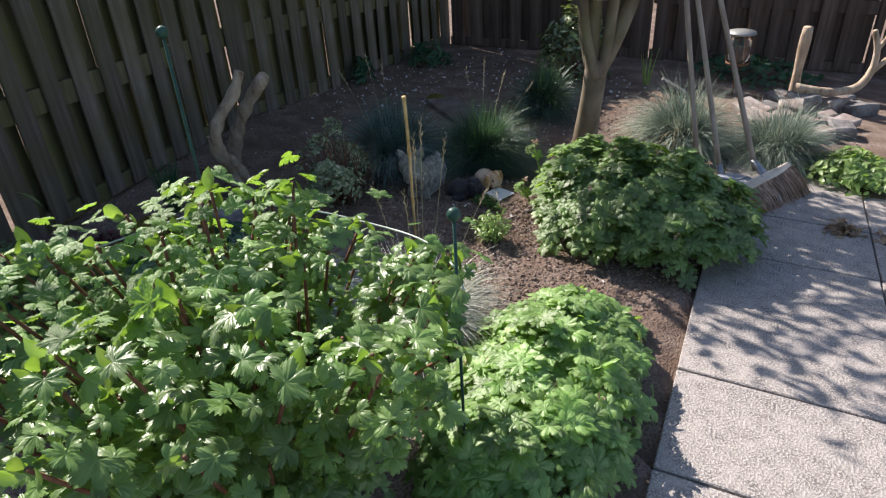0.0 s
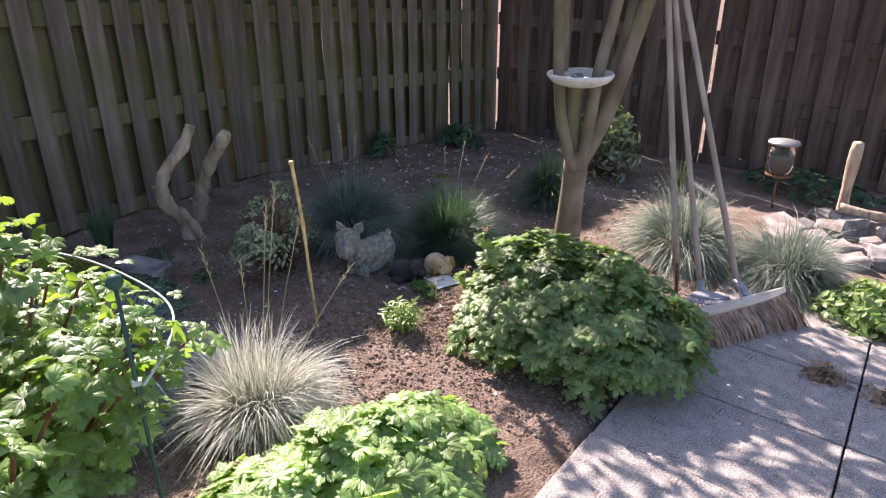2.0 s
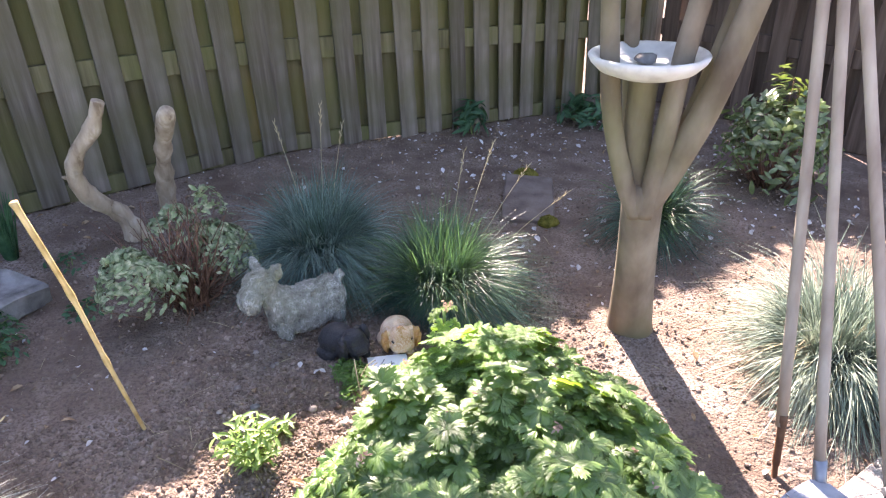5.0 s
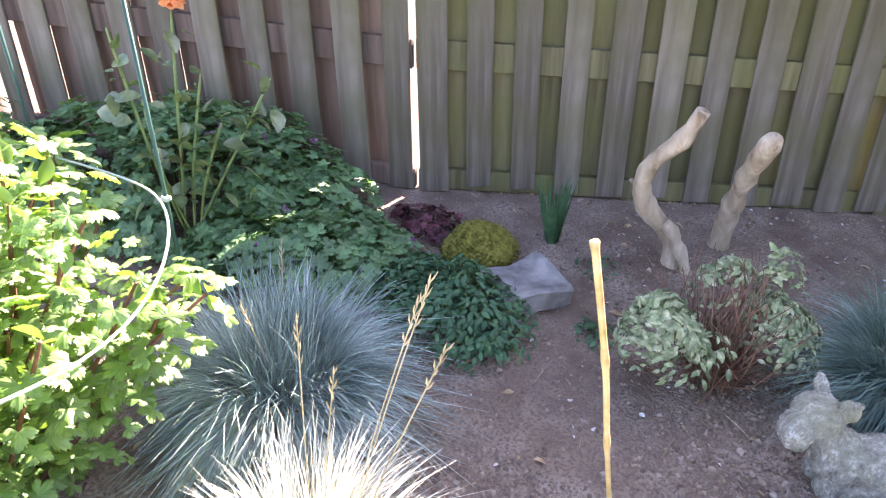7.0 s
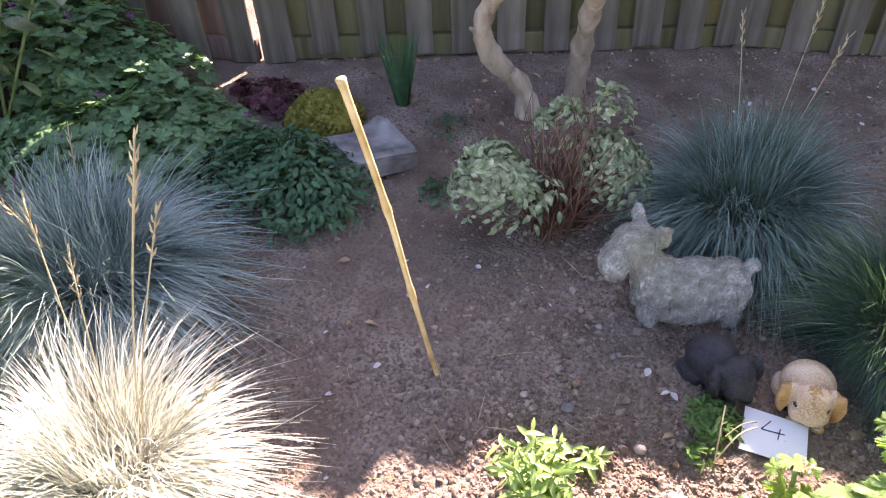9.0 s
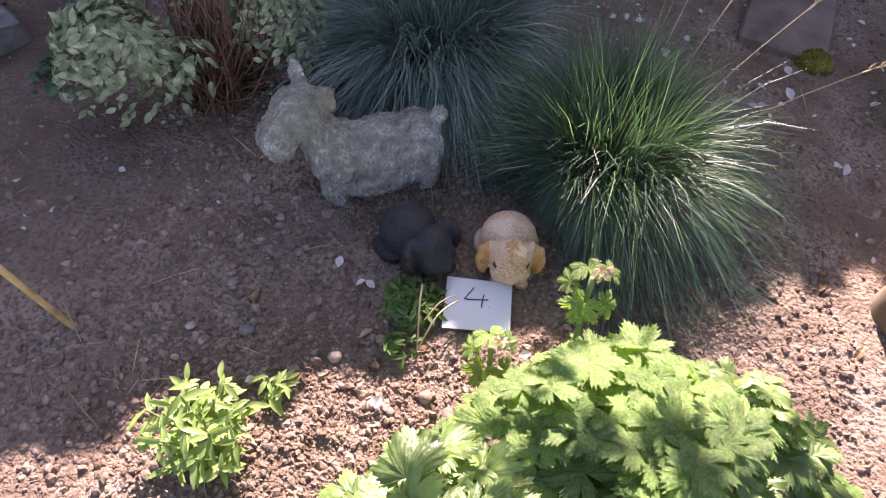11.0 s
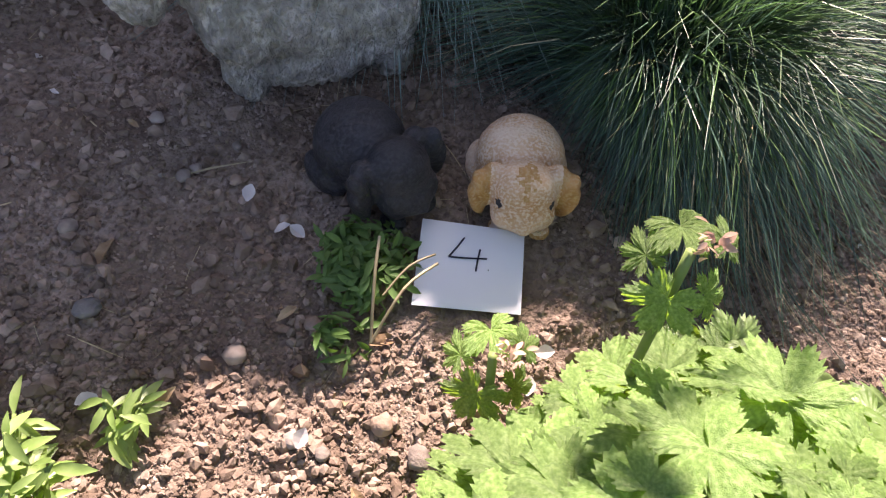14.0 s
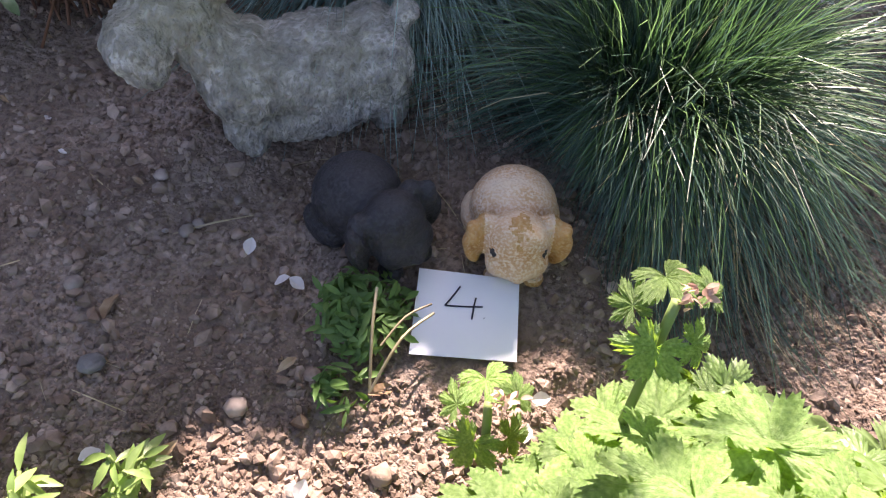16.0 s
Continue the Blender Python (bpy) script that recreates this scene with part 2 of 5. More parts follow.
ORANGE = material("orange_petal", [(0.7, 0.22, 0.06), (0.8, 0.33, 0.12)], 20, 0.6, 0.1, 60, translucent=0.25)
GLASS = bpy.data.materials.new("lantern_glass")
GLASS.use_nodes = True
_g = GLASS.node_tree.nodes["Principled BSDF"]
_g.inputs["Transmission Weight"].default_value, _g.inputs["Roughness"].default_value = 1.0, 0.05
GREY_PLANE = material("galvanised_roof", [(0.24, 0.25, 0.24), (0.34, 0.35, 0.335)], 12, 0.5, 0.2, 50, metallic=0.4)
WEED = material("weed_leaf", [(0.07, 0.15, 0.04), (0.11, 0.21, 0.06), (0.16, 0.27, 0.09)], 25, 0.5, 0.3, 60, island=0.25, translucent=0.3, trans_color=LEAF_TRANS, bump_dist=0.003)

# ---- building helpers ----
SLOPE = 0.0805
rng = np.random.default_rng(7)


def gz(x, y):
    """Height of the beds at x, y."""
    return -SLOPE * max(-6.0, min(6.0, x))


def mesh_of(name, verts, faces, mat, smooth=False):
    me = bpy.data.meshes.new(name)
    me.from_pydata([tuple(v) for v in verts], [], [tuple(f) for f in faces])
    me.materials.append(mat)
    if smooth:
        me.shade_smooth()
    me.update()
    return me


def bm_mesh(name, bm, mat, smooth=False):
    bmesh.ops.recalc_face_normals(bm, faces=bm.faces)
    me = bpy.data.meshes.new(name)
    bm.to_mesh(me)
    bm.free()
    me.materials.append(mat)
    if smooth:
        me.shade_smooth()
    return me


def part(name, me, parent, label="", m=None, kind=""):
    ob = new(name, me)
    ob.parent = parent
    if m is not None:
        ob.matrix_basis = m
    return tagged(ob, label=label, kind=kind)


def thing(name, x, y, z=None, label="", category="", group="", kind="", rz=0.0):
    ob = new(name)
    ob.empty_display_size = 0.05
    ob.matrix_basis = pose(x, y, gz(x, y) if z is None else z, 0, 0, rz)
    return tagged(ob, label, category, group, kind)


def tube(points, radii, sides=8, cap=True):
    """Verts and faces of a tapered tube along points."""
    pts = [Vector(p) for p in points]
    verts, faces = [], []
    ref = Vector((0.31, 0.17, 0.93)).normalized()
    for i, p in enumerate(pts):
        d = (pts[min(i + 1, len(pts) - 1)] - pts[max(i - 1, 0)]).normalized()
        a = d.cross(ref)
        if a.length < 0.05:
            a = d.cross(Vector((1, 0, 0)))
        a.normalize()
        b = d.cross(a)
        r = radii[i] if isinstance(radii, (list, tuple)) else radii
        for k in range(sides):
            w = 2 * math.pi * k / sides
            verts.append(p + (a * math.cos(w) + b * math.sin(w)) * r)
    for i in range(len(pts) - 1):
        for k in range(sides):
            k2 = (k + 1) % sides
            faces.append((i * sides + k, i * sides + k2, (i + 1) * sides + k2, (i + 1) * sides + k))
    if cap:
        faces.append(tuple(range(sides))[::-1])
        faces.append(tuple((len(pts) - 1) * sides + k for k in range(sides)))
    return verts, faces


def join(*pieces):
    verts, faces = [], []
    for v, f in pieces:
        o = len(verts)
        verts.extend(v)
        faces.extend(tuple(i + o for i in face) for face in f)
    return verts, faces


def smooth_path(points, n=5):
    """A rounded line through the points."""
    pts = [Vector(p) for p in points]
    out = []
    for i in range(len(pts) - 1):
        p0, p1, p2, p3 = pts[max(i - 1, 0)], pts[i], pts[i + 1], pts[min(i + 2, len(pts) - 1)]
        for k in range(n):
            t = k / n
            out.append(0.5 * ((2 * p1) + (p2 - p0) * t + (2 * p0 - 5 * p1 + 4 * p2 - p3) * t * t + (3 * p1 - p0 - 3 * p2 + p3) * t ** 3))
    out.append(pts[-1])
    return out


def box_bm(sx, sy, sz, bevel=0.0, at=(0, 0, 0)):
    bm = bmesh.new()
    bmesh.ops.create_cube(bm, size=1)
    for v in bm.verts:
        v.co = Vector((v.co.x * sx + at[0], v.co.y * sy + at[1], v.co.z * sz + at[2]))
    if bevel:
        bmesh.ops.bevel(bm, geom=bm.edges[:], offset=bevel, segments=1, affect="EDGES")
    return bm


def lump(r, seed, squash=0.7, rough=0.25, sub=2):
    """An uneven stone."""
    bm = bmesh.new()
    bmesh.ops.create_icosphere(bm, subdivisions=sub, radius=r)
    for v in bm.verts:
        n = noise.noise(v.co / r * 1.1 + Vector((seed * 3.7, seed, 0)))
        v.co *= 1 + rough * n * 1.6
        v.co.z *= squash
    return bm


def stack(template, faces, mats):
    """Many copies of one small piece: template (n, 3), mats (k, 4, 4)."""
    n, k = len(template), len(mats)
    hom = np.c_[template, np.ones(n)]
    v = np.einsum("kij,nj->kni", mats, hom)[:, :, :3].reshape(-1, 3)
    f = [tuple(i + o * n for i in face) for o in range(k) for face in faces]
    return v, f


def mat4(p, rot, s):
    return np.array(Matrix.LocRotScale(Vector(p), rot, Vector((s, s, s))))


# ---- leaf shapes: stalk end at the origin, blade along +y, facing +z ----
def palmate(lobes, depth, teeth, cup, half_angle=150):
    """A lobed leaf with toothed rim: a fan round the stalk, of unit width."""
    rim = []
    steps = lobes * teeth
    for i in range(steps + 1):
        f = i / steps
        a = radians(-half_angle + 2 * half_angle * f)
        ph = f * lobes - 0.0
        lobe = abs(math.sin(math.pi * ph))
        r = 0.5 * ((1 - depth) + depth * lobe ** 0.6) * (0.84 + 0.16 * math.cos(a))
        r *= 1.0 if i % 2 == 0 else 0.88
        rim.append((r * math.sin(a), r * math.cos(a)))
    verts = [(0, 0, 0)]
    for x, y in rim:
        ph = math.atan2(x, y)
        verts.append((x * 0.55, y * 0.55, cup * 0.3 + 0.025 * math.cos(ph * lobes * 1.2)))
    for x, y in rim:
        ph = math.atan2(x, y)
        verts.append((x, y, cup * (1 - 1.4 * (x * x + y * y)) * 0.6 + 0.03 * math.cos(ph * 5 + 1)))
    n = len(rim)
    faces = []
    for i in range(n - 1):
        faces.append((0, 1 + i + 1, 1 + i))
        faces.append((1 + i, 2 + i, 1 + n + i + 1, 1 + n + i))
    return np.array(verts), faces


def cut_leaf(lobes, sinus, cup, half_angle=160, fold=0.05):
    """A rounded leaf cut into wedge lobes, each three-fingered with blunt teeth, of about unit width."""
    edge = ((-1, sinus), (-0.86, 0.62), (-0.74, 0.82), (-0.62, 0.74), (-0.5, 0.93), (-0.36, 0.76), (-0.22, 0.96), (-0.1, 0.92), (0.02, 1.04),
            (0.12, 0.9), (0.24, 0.97), (0.38, 0.76), (0.52, 0.92), (0.64, 0.74), (0.76, 0.82), (0.88, 0.62))
    rim = []
    for k in range(lobes):
        mid = -half_angle + half_angle * (2 * k + 1) / lobes
        for u, r in edge:
            a = radians(mid + u * half_angle / lobes)
            rr = 0.54 * r * (0.8 + 0.2 * math.cos(a * 0.8)) * (1 + 0.05 * math.sin(k * 2.6 + u * 3))
            rim.append((rr, a, u, r))
    rim.append((0.25, radians(half_angle), 1, sinus))
    verts = [(0, 0, -0.01)]
    for share in (0.34, 0.68, 1.0):
        for rr, a, u, r in rim:
            q = rr * share
            ridge = fold * 0.55 * share * (0.5 - abs(u)) + 0.006 * share * math.cos(u * 15) + 0.012 * math.sin(a * 9 + share * 5)
            verts.append((q * math.sin(a), q * math.cos(a), cup * (0.5 * share - 1.1 * (q * 2) ** 2 * share) + ridge))
    n = len(rim)
    faces = []
    for i in range(n - 1):
        faces.append((0, 2 + i, 1 + i))
        faces.append((1 + i, 2 + i, 2 + n + i, 1 + n + i))
        faces.append((1 + n + i, 2 + n + i, 2 + 2 * n + i, 1 + 2 * n + i))
    return np.array(verts), faces


def oval(width=0.5, fold=0.12, droop=0.15, n=5):
    """A pointed leaf with a folded midrib, of unit length."""
    verts, faces = [], []
    for i in range(n + 1):
        f = i / n
        w = width * 0.5 * math.sin(math.pi * min(0.98, 0.04 + f * 0.96)) ** 0.8
        z = -droop * f * f
        verts += [(-w, f, z + fold * w * 2), (0, f, z), (w, f, z + fold * w * 2)]
    for i in range(n):
        a = i * 3
        faces += [(a, a + 1, a + 4, a + 3), (a + 1, a + 2, a + 5, a + 4)]
    return np.array(verts), faces


GER_LEAF = [cut_leaf(5, 0.44, 0.08, 162, 0.08), cut_leaf(5, 0.4, 0.16, 155, 0.1), cut_leaf(7, 0.48, 0.04, 168, 0.07)]
BANK_LEAF = [palmate(5, 0.4, 6, 0.08, 160), palmate(5, 0.34, 6, 0.02, 155)]
CUR_LEAF = [cut_leaf(3, 0.42, 0.16, 130, 0.14), cut_leaf(5, 0.5, 0.08, 140, 0.1)]
SMALL_LEAF = oval(0.5, 0.15, 0.15, 4)
NARROW_LEAF = oval(0.26, 0.2, 0.2, 4)


def turned(direction, spin):
    """The turn that lays a leaf's face towards direction, spun about it."""
    q = Vector(direction).to_track_quat("Z", "Y")
    return q @ Euler((0, 0, spin)).to_quaternion()


def dome_point(cx, cy, rx, ry, h, rot=0.0, low=0.0, bulge=0.7):
    """A random point on an uneven dome, with its outward direction."""
    while True:
        u, v = rng.uniform(-1, 1, 2)
        d = u * u + v * v
        if d < 1:
            break
    z = (1 - d) ** bulge
    c, s = math.cos(rot), math.sin(rot)
    x, y = u * rx, v * ry
    n = Vector((u / rx, v / ry, 0.6 * z / h + 0.15 / h)).normalized()
    X, Y = cx + c * x - s * y, cy + s * x + c * y
    lumpy = 0.84 + 0.42 * noise.noise(Vector((X * 5.5, Y * 5.5, 3.1)))
    return Vector((X, Y, low + (h - low) * z * lumpy)), Vector((c * n.x - s * n.y, s * n.x + c * n.y, n.z))


def foliage(name, parent, mat, points, shapes, size, jitter=0.5, vary=0.35, label="", face_up=0.6, spin_out=True, kind="stuff"):
    """One mesh of many leaves at (point, normal) pairs, in the parent's own space."""
    V, F = [], []
    o = 0
    for si, (tv, tf) in enumerate(shapes):
        mats = []
        for p, n in points[si::len(shapes)]:
            d = Vector((n.x, n.y, n.z + face_up)) + Vector(rng.normal(0, jitter, 3))
            out = math.atan2(n.y, n.x) + math.pi + rng.normal(0, 0.7) if spin_out else rng.uniform(0, 6.28)
            q = turned(d.normalized(), rng.uniform(0, 6.28) if not spin_out else out)
            mats.append(mat4(p, q, size * (1 + rng.uniform(-vary, vary))))
        if mats:
            v, f = stack(tv, tf, np.array(mats))
            F += [tuple(i + o for i in face) for face in f]
            V.append(v)
            o += len(v)
    me = mesh_of(name, np.concatenate(V), F, mat, True)
    return part(name, me, parent, label, kind=kind)


def stems_mesh(name, parent, mat, pairs, r, label="", bend=0.1, sides=4):
    """Thin bent stems from base points to tips, one mesh."""
    pieces = []
    for a, b in pairs:
        a, b = Vector(a), Vector(b)
        mid = a.lerp(b, 0.5) + Vector(rng.normal(0, bend * (b - a).length * 0.5, 3))
        pieces.append(tube([a, mid, b], [r, r * 0.8, r * 0.45], sides))
    v, f = join(*pieces)
    return part(name, mesh_of(name, v, f, mat, True), parent, label, kind="stuff")


def blades(n, r0, length, spread, droop, width, vary=0.3, seg=4, upright=0.0, tuft=10, loose=0.16):
    """Grass blades in small tufts out of a crown of radius r0: numpy verts and faces of strips."""
    k = max(1, n // tuft)
    which = rng.integers(0, k, n)
    t_ang = rng.uniform(0, 2 * np.pi, k)
    t_rad = r0 * np.sqrt(rng.uniform(0, 1, k))
    t_az = t_ang + rng.normal(0, 0.6, k)
    t_tilt = np.clip(rng.beta(1.5, 1.25, k) * spread, 0.02, 1.7)
    t_len = length * (1 + rng.uniform(-vary, vary, k))
    base = np.stack([t_rad * np.cos(t_ang), t_rad * np.sin(t_ang), np.zeros(k)], 1)[which]
    base[:, :2] += rng.normal(0, 0.008, (n, 2))
    az = t_az[which] + rng.normal(0, loose * 1.4, n)
    tilt = np.clip(t_tilt[which] + rng.normal(0, loose * 0.8, n), 0.02, 1.75) * (1 - upright * rng.uniform(0, 1, n))
    L = t_len[which] * rng.uniform(0.72, 1.12, n)
    dirs = np.stack([np.cos(az) * np.sin(tilt), np.sin(az) * np.sin(tilt), np.cos(tilt)], 1)
    side = np.stack([-np.sin(az), np.cos(az), np.zeros(n)], 1)
    flat = rng.uniform(-0.7, 0.7, n)
    across = side * np.cos(flat)[:, None] + np.array([0.0, 0.0, 1.0]) * np.sin(flat)[:, None]
    V = np.zeros((n, seg + 1, 2, 3))
    dr = droop * (0.4 + 1.2 * rng.uniform(0, 1, n)) * (0.25 + np.sin(tilt))
    wob = rng.normal(0, 0.12, (n, 1)) * side
    wide = width * rng.uniform(0.6, 1.4, n)
    for i in range(seg + 1):
        f = i / seg
        c = base + dirs * (L * f)[:, None] + wob * (L * f * f)[:, None]
        c[:, :2] = base[:, :2] + (c[:, :2] - base[:, :2]) * f ** 0.3
        c[:, 2] += 0.2 * L * np.sin(tilt) * math.sin(math.pi * f)
        c[:, 2] -= dr * L * f * f
        c[:, 2] = np.maximum(c[:, 2], 0.004 + 0.01 * rng.uniform(0, 1, n))
        w = (wide * (1 - f ** 1.6 * 0.9) * 0.5)[:, None]
        V[:, i, 0] = c - across * w
        V[:, i, 1] = c + across * w
    V = V.reshape(-1, 3)
    F = []
    per = (seg + 1) * 2
    for k in range(n):
        o = k * per
        for i in range(seg):
            a = o + i * 2
            F.append((a, a + 1, a + 3, a + 2))
    return V, F


def grass_clump(x, y, label, n, length, spread, droop, width, mat, r0=0.06, dry=0, dry_mat=None, seeds=(), group="", green=None, clear=None):
    t = thing("ornamental_grass", x, y, None, label, "grass clump", group)
    def trimmed(v, f, seg=4):
        """Blades kept short of what stands beside: below y and below a slanting line."""
        if clear is None:
            return v, f
        q = v.reshape(-1, seg + 1, 2, 3)
        bad = ((q[..., 0] + x + 0.55 * (q[..., 1] + y) < clear[0]) & (q[..., 1] + y < clear[1])).any(axis=(1, 2))
        base = q[:, :1].mean(axis=2, keepdims=True)
        q[bad] = base[bad] + (q[bad] - base[bad]) * 0.58
        q = q[~((q[..., 0] + x + 0.55 * (q[..., 1] + y) < clear[0]) & (q[..., 1] + y < clear[1])).any(axis=(1, 2))]
        return q.reshape(-1, 3), f[:len(q) * seg]
    v, f = trimmed(*blades(n, r0, length, spread, droop, width))
    part("blades", mesh_of("blades", v, f, mat), t, kind="stuff")
    if green:
        v, f = trimmed(*blades(n // 4, r0, length * 1.05, spread * 0.8, droop * 0.8, width, upright=0.3))
        part("inner_blades", mesh_of("inner_blades", v, f, green), t, kind="stuff")
    if dry:
        v, f = trimmed(*blades(dry, r0 * 1.2, length * 0.85, spread * 1.25, droop * 2.2, width, upright=0.0))
        part("dry_blades", mesh_of("dry_blades", v, f, dry_mat or DRYGRASS), t, "dry straw-coloured blades", kind="stuff")
    for sx, sy, sz in seeds:
        tip = Vector((sx, sy, sz))
        b = Vector((sx * 0.15, sy * 0.15, 0.02))
        p = smooth_path([b, b.lerp(tip, 0.5) + Vector((0, 0, 0.04)), tip], 4)
        st = part("flower_stalk", mesh_of("flower_stalk", *tube(p, 0.0016, 4), DRYGRASS), t)
        d = (tip - p[-3]).normalized()
        ears = []
        for k in range(9):
            c = tip - d * (0.012 * k)
            sd = Vector((math.cos(k * 2.4), math.sin(k * 2.4), 0.4)) * 0.009
            ears.append(tube([c, c + sd * 0.6 + d * 0.008, c + sd + d * 0.02], [0.001, 0.0022, 0.0005], 4))
        part("seed_head", mesh_of("seed_head", *join(*ears), DRYGRASS), st)
    return t


# ---- ground ----
U, W = Vector((0.885, 0.466, 0)), Vector((0.466, -0.885, 0))  # along and across the paving edge
PAVE0 = Vector((-0.011, -1.33, 0))


def in_paving(x, y):
    d = Vector((x, y, 0)) - PAVE0
    return d.dot(W) > -0.005 and x < 1.72 - 0.25 * (y + 0.9) and y < -0.80 and d.dot(U) > -4.2


def soil_height(x, y):
    h = gz(x, y)
    near = max(0.0, 1 - max(abs(x), abs(y)) / 7.0)
    if near:
        p = Vector((x, y, 0))
        h += near * (0.020 * noise.noise(p * 2.3) + 0.010 * noise.noise(p * 9.0) + 0.006 * noise.noise(p * 24.0) + 0.004 * noise.noise(p * 55.0))
        # the sunlit strip is freshly dug
        h += 0.012 * max(0.0, 1 - ((x - 0.1) ** 2 + (y + 0.3) ** 2) / 0.5) * noise.noise(p * 30.0)
    if in_paving(x, y):
        h = gz(x, y) - 0.06
    return h


def axis(lo, hi, fine0, fine1, step, coarse):
    a = [fine0 + step * i for i in range(int((fine1 - fine0) / step) + 1)]
    b, s = a[-1], step
    while b < hi:
        s *= coarse
        b += s
        a.append(min(b, hi))
    c, s, left = a[0], step, []
    while c > lo:
        s *= coarse
        c -= s
        left.append(max(c, lo))
    return left[::-1] + a


gx = axis(-400, 400, -1.1, 1.4, 0.0135, 1.12)
gy = axis(-400, 400, -0.75, 1.2, 0.0135, 1.12)
gv = [(x, y, soil_height(x, y)) for y in gy for x in gx]
nx = len(gx)
gf = [(j * nx + i, j * nx + i + 1, (j + 1) * nx + i + 1, (j + 1) * nx + i) for j in range(len(gy) - 1) for i in range(nx - 1)]
ground = tagged(new("ground", mesh_of("ground", gv, gf, SOIL, True)), "bare crumbly brown garden soil", "soil", kind="structure")

# ---- fence ----
FENCE_H = 2.085


def fence_panel(p, q, label, front_mat, back_mat, gap=0.09, post=True, front_w=0.128, flip=1, offset=0.03, back_w=0.132):
    """Boards in turn on both sides of three rails, from p to q; the garden side is to the right of p to q."""
    p, q = Vector((*p, 0)), Vector((*q, 0))
    L = (q - p).length
    ang = math.atan2(q.y - p.y, q.x - p.x)
    t = tagged(new("fence_panel"), label, "fence", "garden fence panels")
    t.matrix_basis = Matrix.Translation((p.x, p.y, gz(p.x, p.y))) @ Matrix.Rotation(ang, 4, "Z")
    fall = (gz(q.x, q.y) - gz(p.x, p.y)) / L
    shear = Matrix.Identity(4)
    shear[2][0] = fall
    for z, hgt in ((0.055, 0.1), (0.655, 0.13), (1.25, 0.13), (2.0, 0.11)):
        me = bm_mesh("rail", box_bm(L, 0.046, hgt, 0.003, (L / 2, 0.006, z)), back_mat)
        me.transform(shear)
        part("rail", me, t)
    r = random.Random(int(L * 1000) + int(p.x * 77))
    def shapes(width, mat, nm, widths):
        made = []
        for k in range(4):
            bm = box_bm(width * widths[k], 0.017, FENCE_H, 0.003)
            bmesh.ops.subdivide_edges(bm, edges=[e for e in bm.edges if abs(e.verts[0].co.z - e.verts[1].co.z) > 1], cuts=3)
            for v in bm.verts:
                v.co.y += 0.011 * noise.noise(Vector((v.co.x * 9, v.co.z * 1.1, k * 5.1)))
                v.co.x += 0.008 * noise.noise(Vector((0, v.co.z * 1.6, k * 3.3)))
            made.append(bm_mesh(nm, bm, mat))
        return made
    fronts, backs = shapes(front_w, front_mat, "board", (0.94, 1.05, 1.0, 1.09)), shapes(back_w, back_mat, "back_board", (0.98, 1.0, 1.01, 1.03))
    pitch = front_w + gap
    k = 0
    x = offset
    while x < L - 0.02:
        for xx, yy, meshes in ((x + front_w / 2, -0.0275 * flip, fronts), (x + front_w / 2 + pitch / 2, (0.0385 if back_w > 0.15 else 0.0275) * flip, backs)):
            if xx > L - front_w * 0.4:
                continue
            ob = part("board", r.choice(meshes), t)
            ob.matrix_basis = pose(xx + r.uniform(-0.006, 0.006), yy + r.uniform(-0.002, 0.002), FENCE_H / 2 + fall * xx + r.uniform(-0.02, 0.02) + 0.01, r.uniform(-0.5, 0.5), r.uniform(-0.8, 0.8), r.uniform(-4.0, 4.0) + (180 if r.random() < 0.5 else 0))
        x += pitch
        k += 1
    if post:
        me = bm_mesh("post", box_bm(0.07, 0.07, FENCE_H + 0.1, 0.004, (L, 0, FENCE_H / 2 + fall * L)), front_mat)
        part("post", me, t)
    return t


fence_panel((-6.6, -1.1), (-4.45, -0.08), "weathered brown board fence panel with narrow gaps", FENCE_BROWN, FENCE_BROWN, 0.1, back_w=0.205)
fence_panel((-4.345, -0.033), (-2.345, 0.967), "weathered grey-brown board fence panel with light slits", FENCE_WOOD, FENCE_BROWN, 0.1, post=False, offset=0.05, back_w=0.172)
fence_panel((-2.34, 0.985), (-0.52, 2.41), "grey and moss-green overlapping board fence panel", FENCE_WOOD, FENCE_BACK, offset=0.004, back_w=0.208)
fence_panel((-0.49, 2.425), (2.6, 3.86), "dark grey-green overlapping board fence panel in shade", FENCE_WOOD, FENCE_BACK, offset=-0.03, back_w=0.208)
fence_panel((2.63, 3.8), (3.95, 2.0), "dark brown board fence panel behind shrubs", FENCE_BROWN, FENCE_BROWN, 0.1, back_w=0.214)
fence_panel((3.98, 1.97), (5.25, 0.2), "dark brown board fence panel with light slits", FENCE_BROWN, FENCE_BROWN, 0.1, back_w=0.214)
fence_panel((5.27, 0.17), (6.5, -1.6), "dark brown board fence panel beyond the rockery", FENCE_BROWN, FENCE_BROWN, 0.1, back_w=0.214)

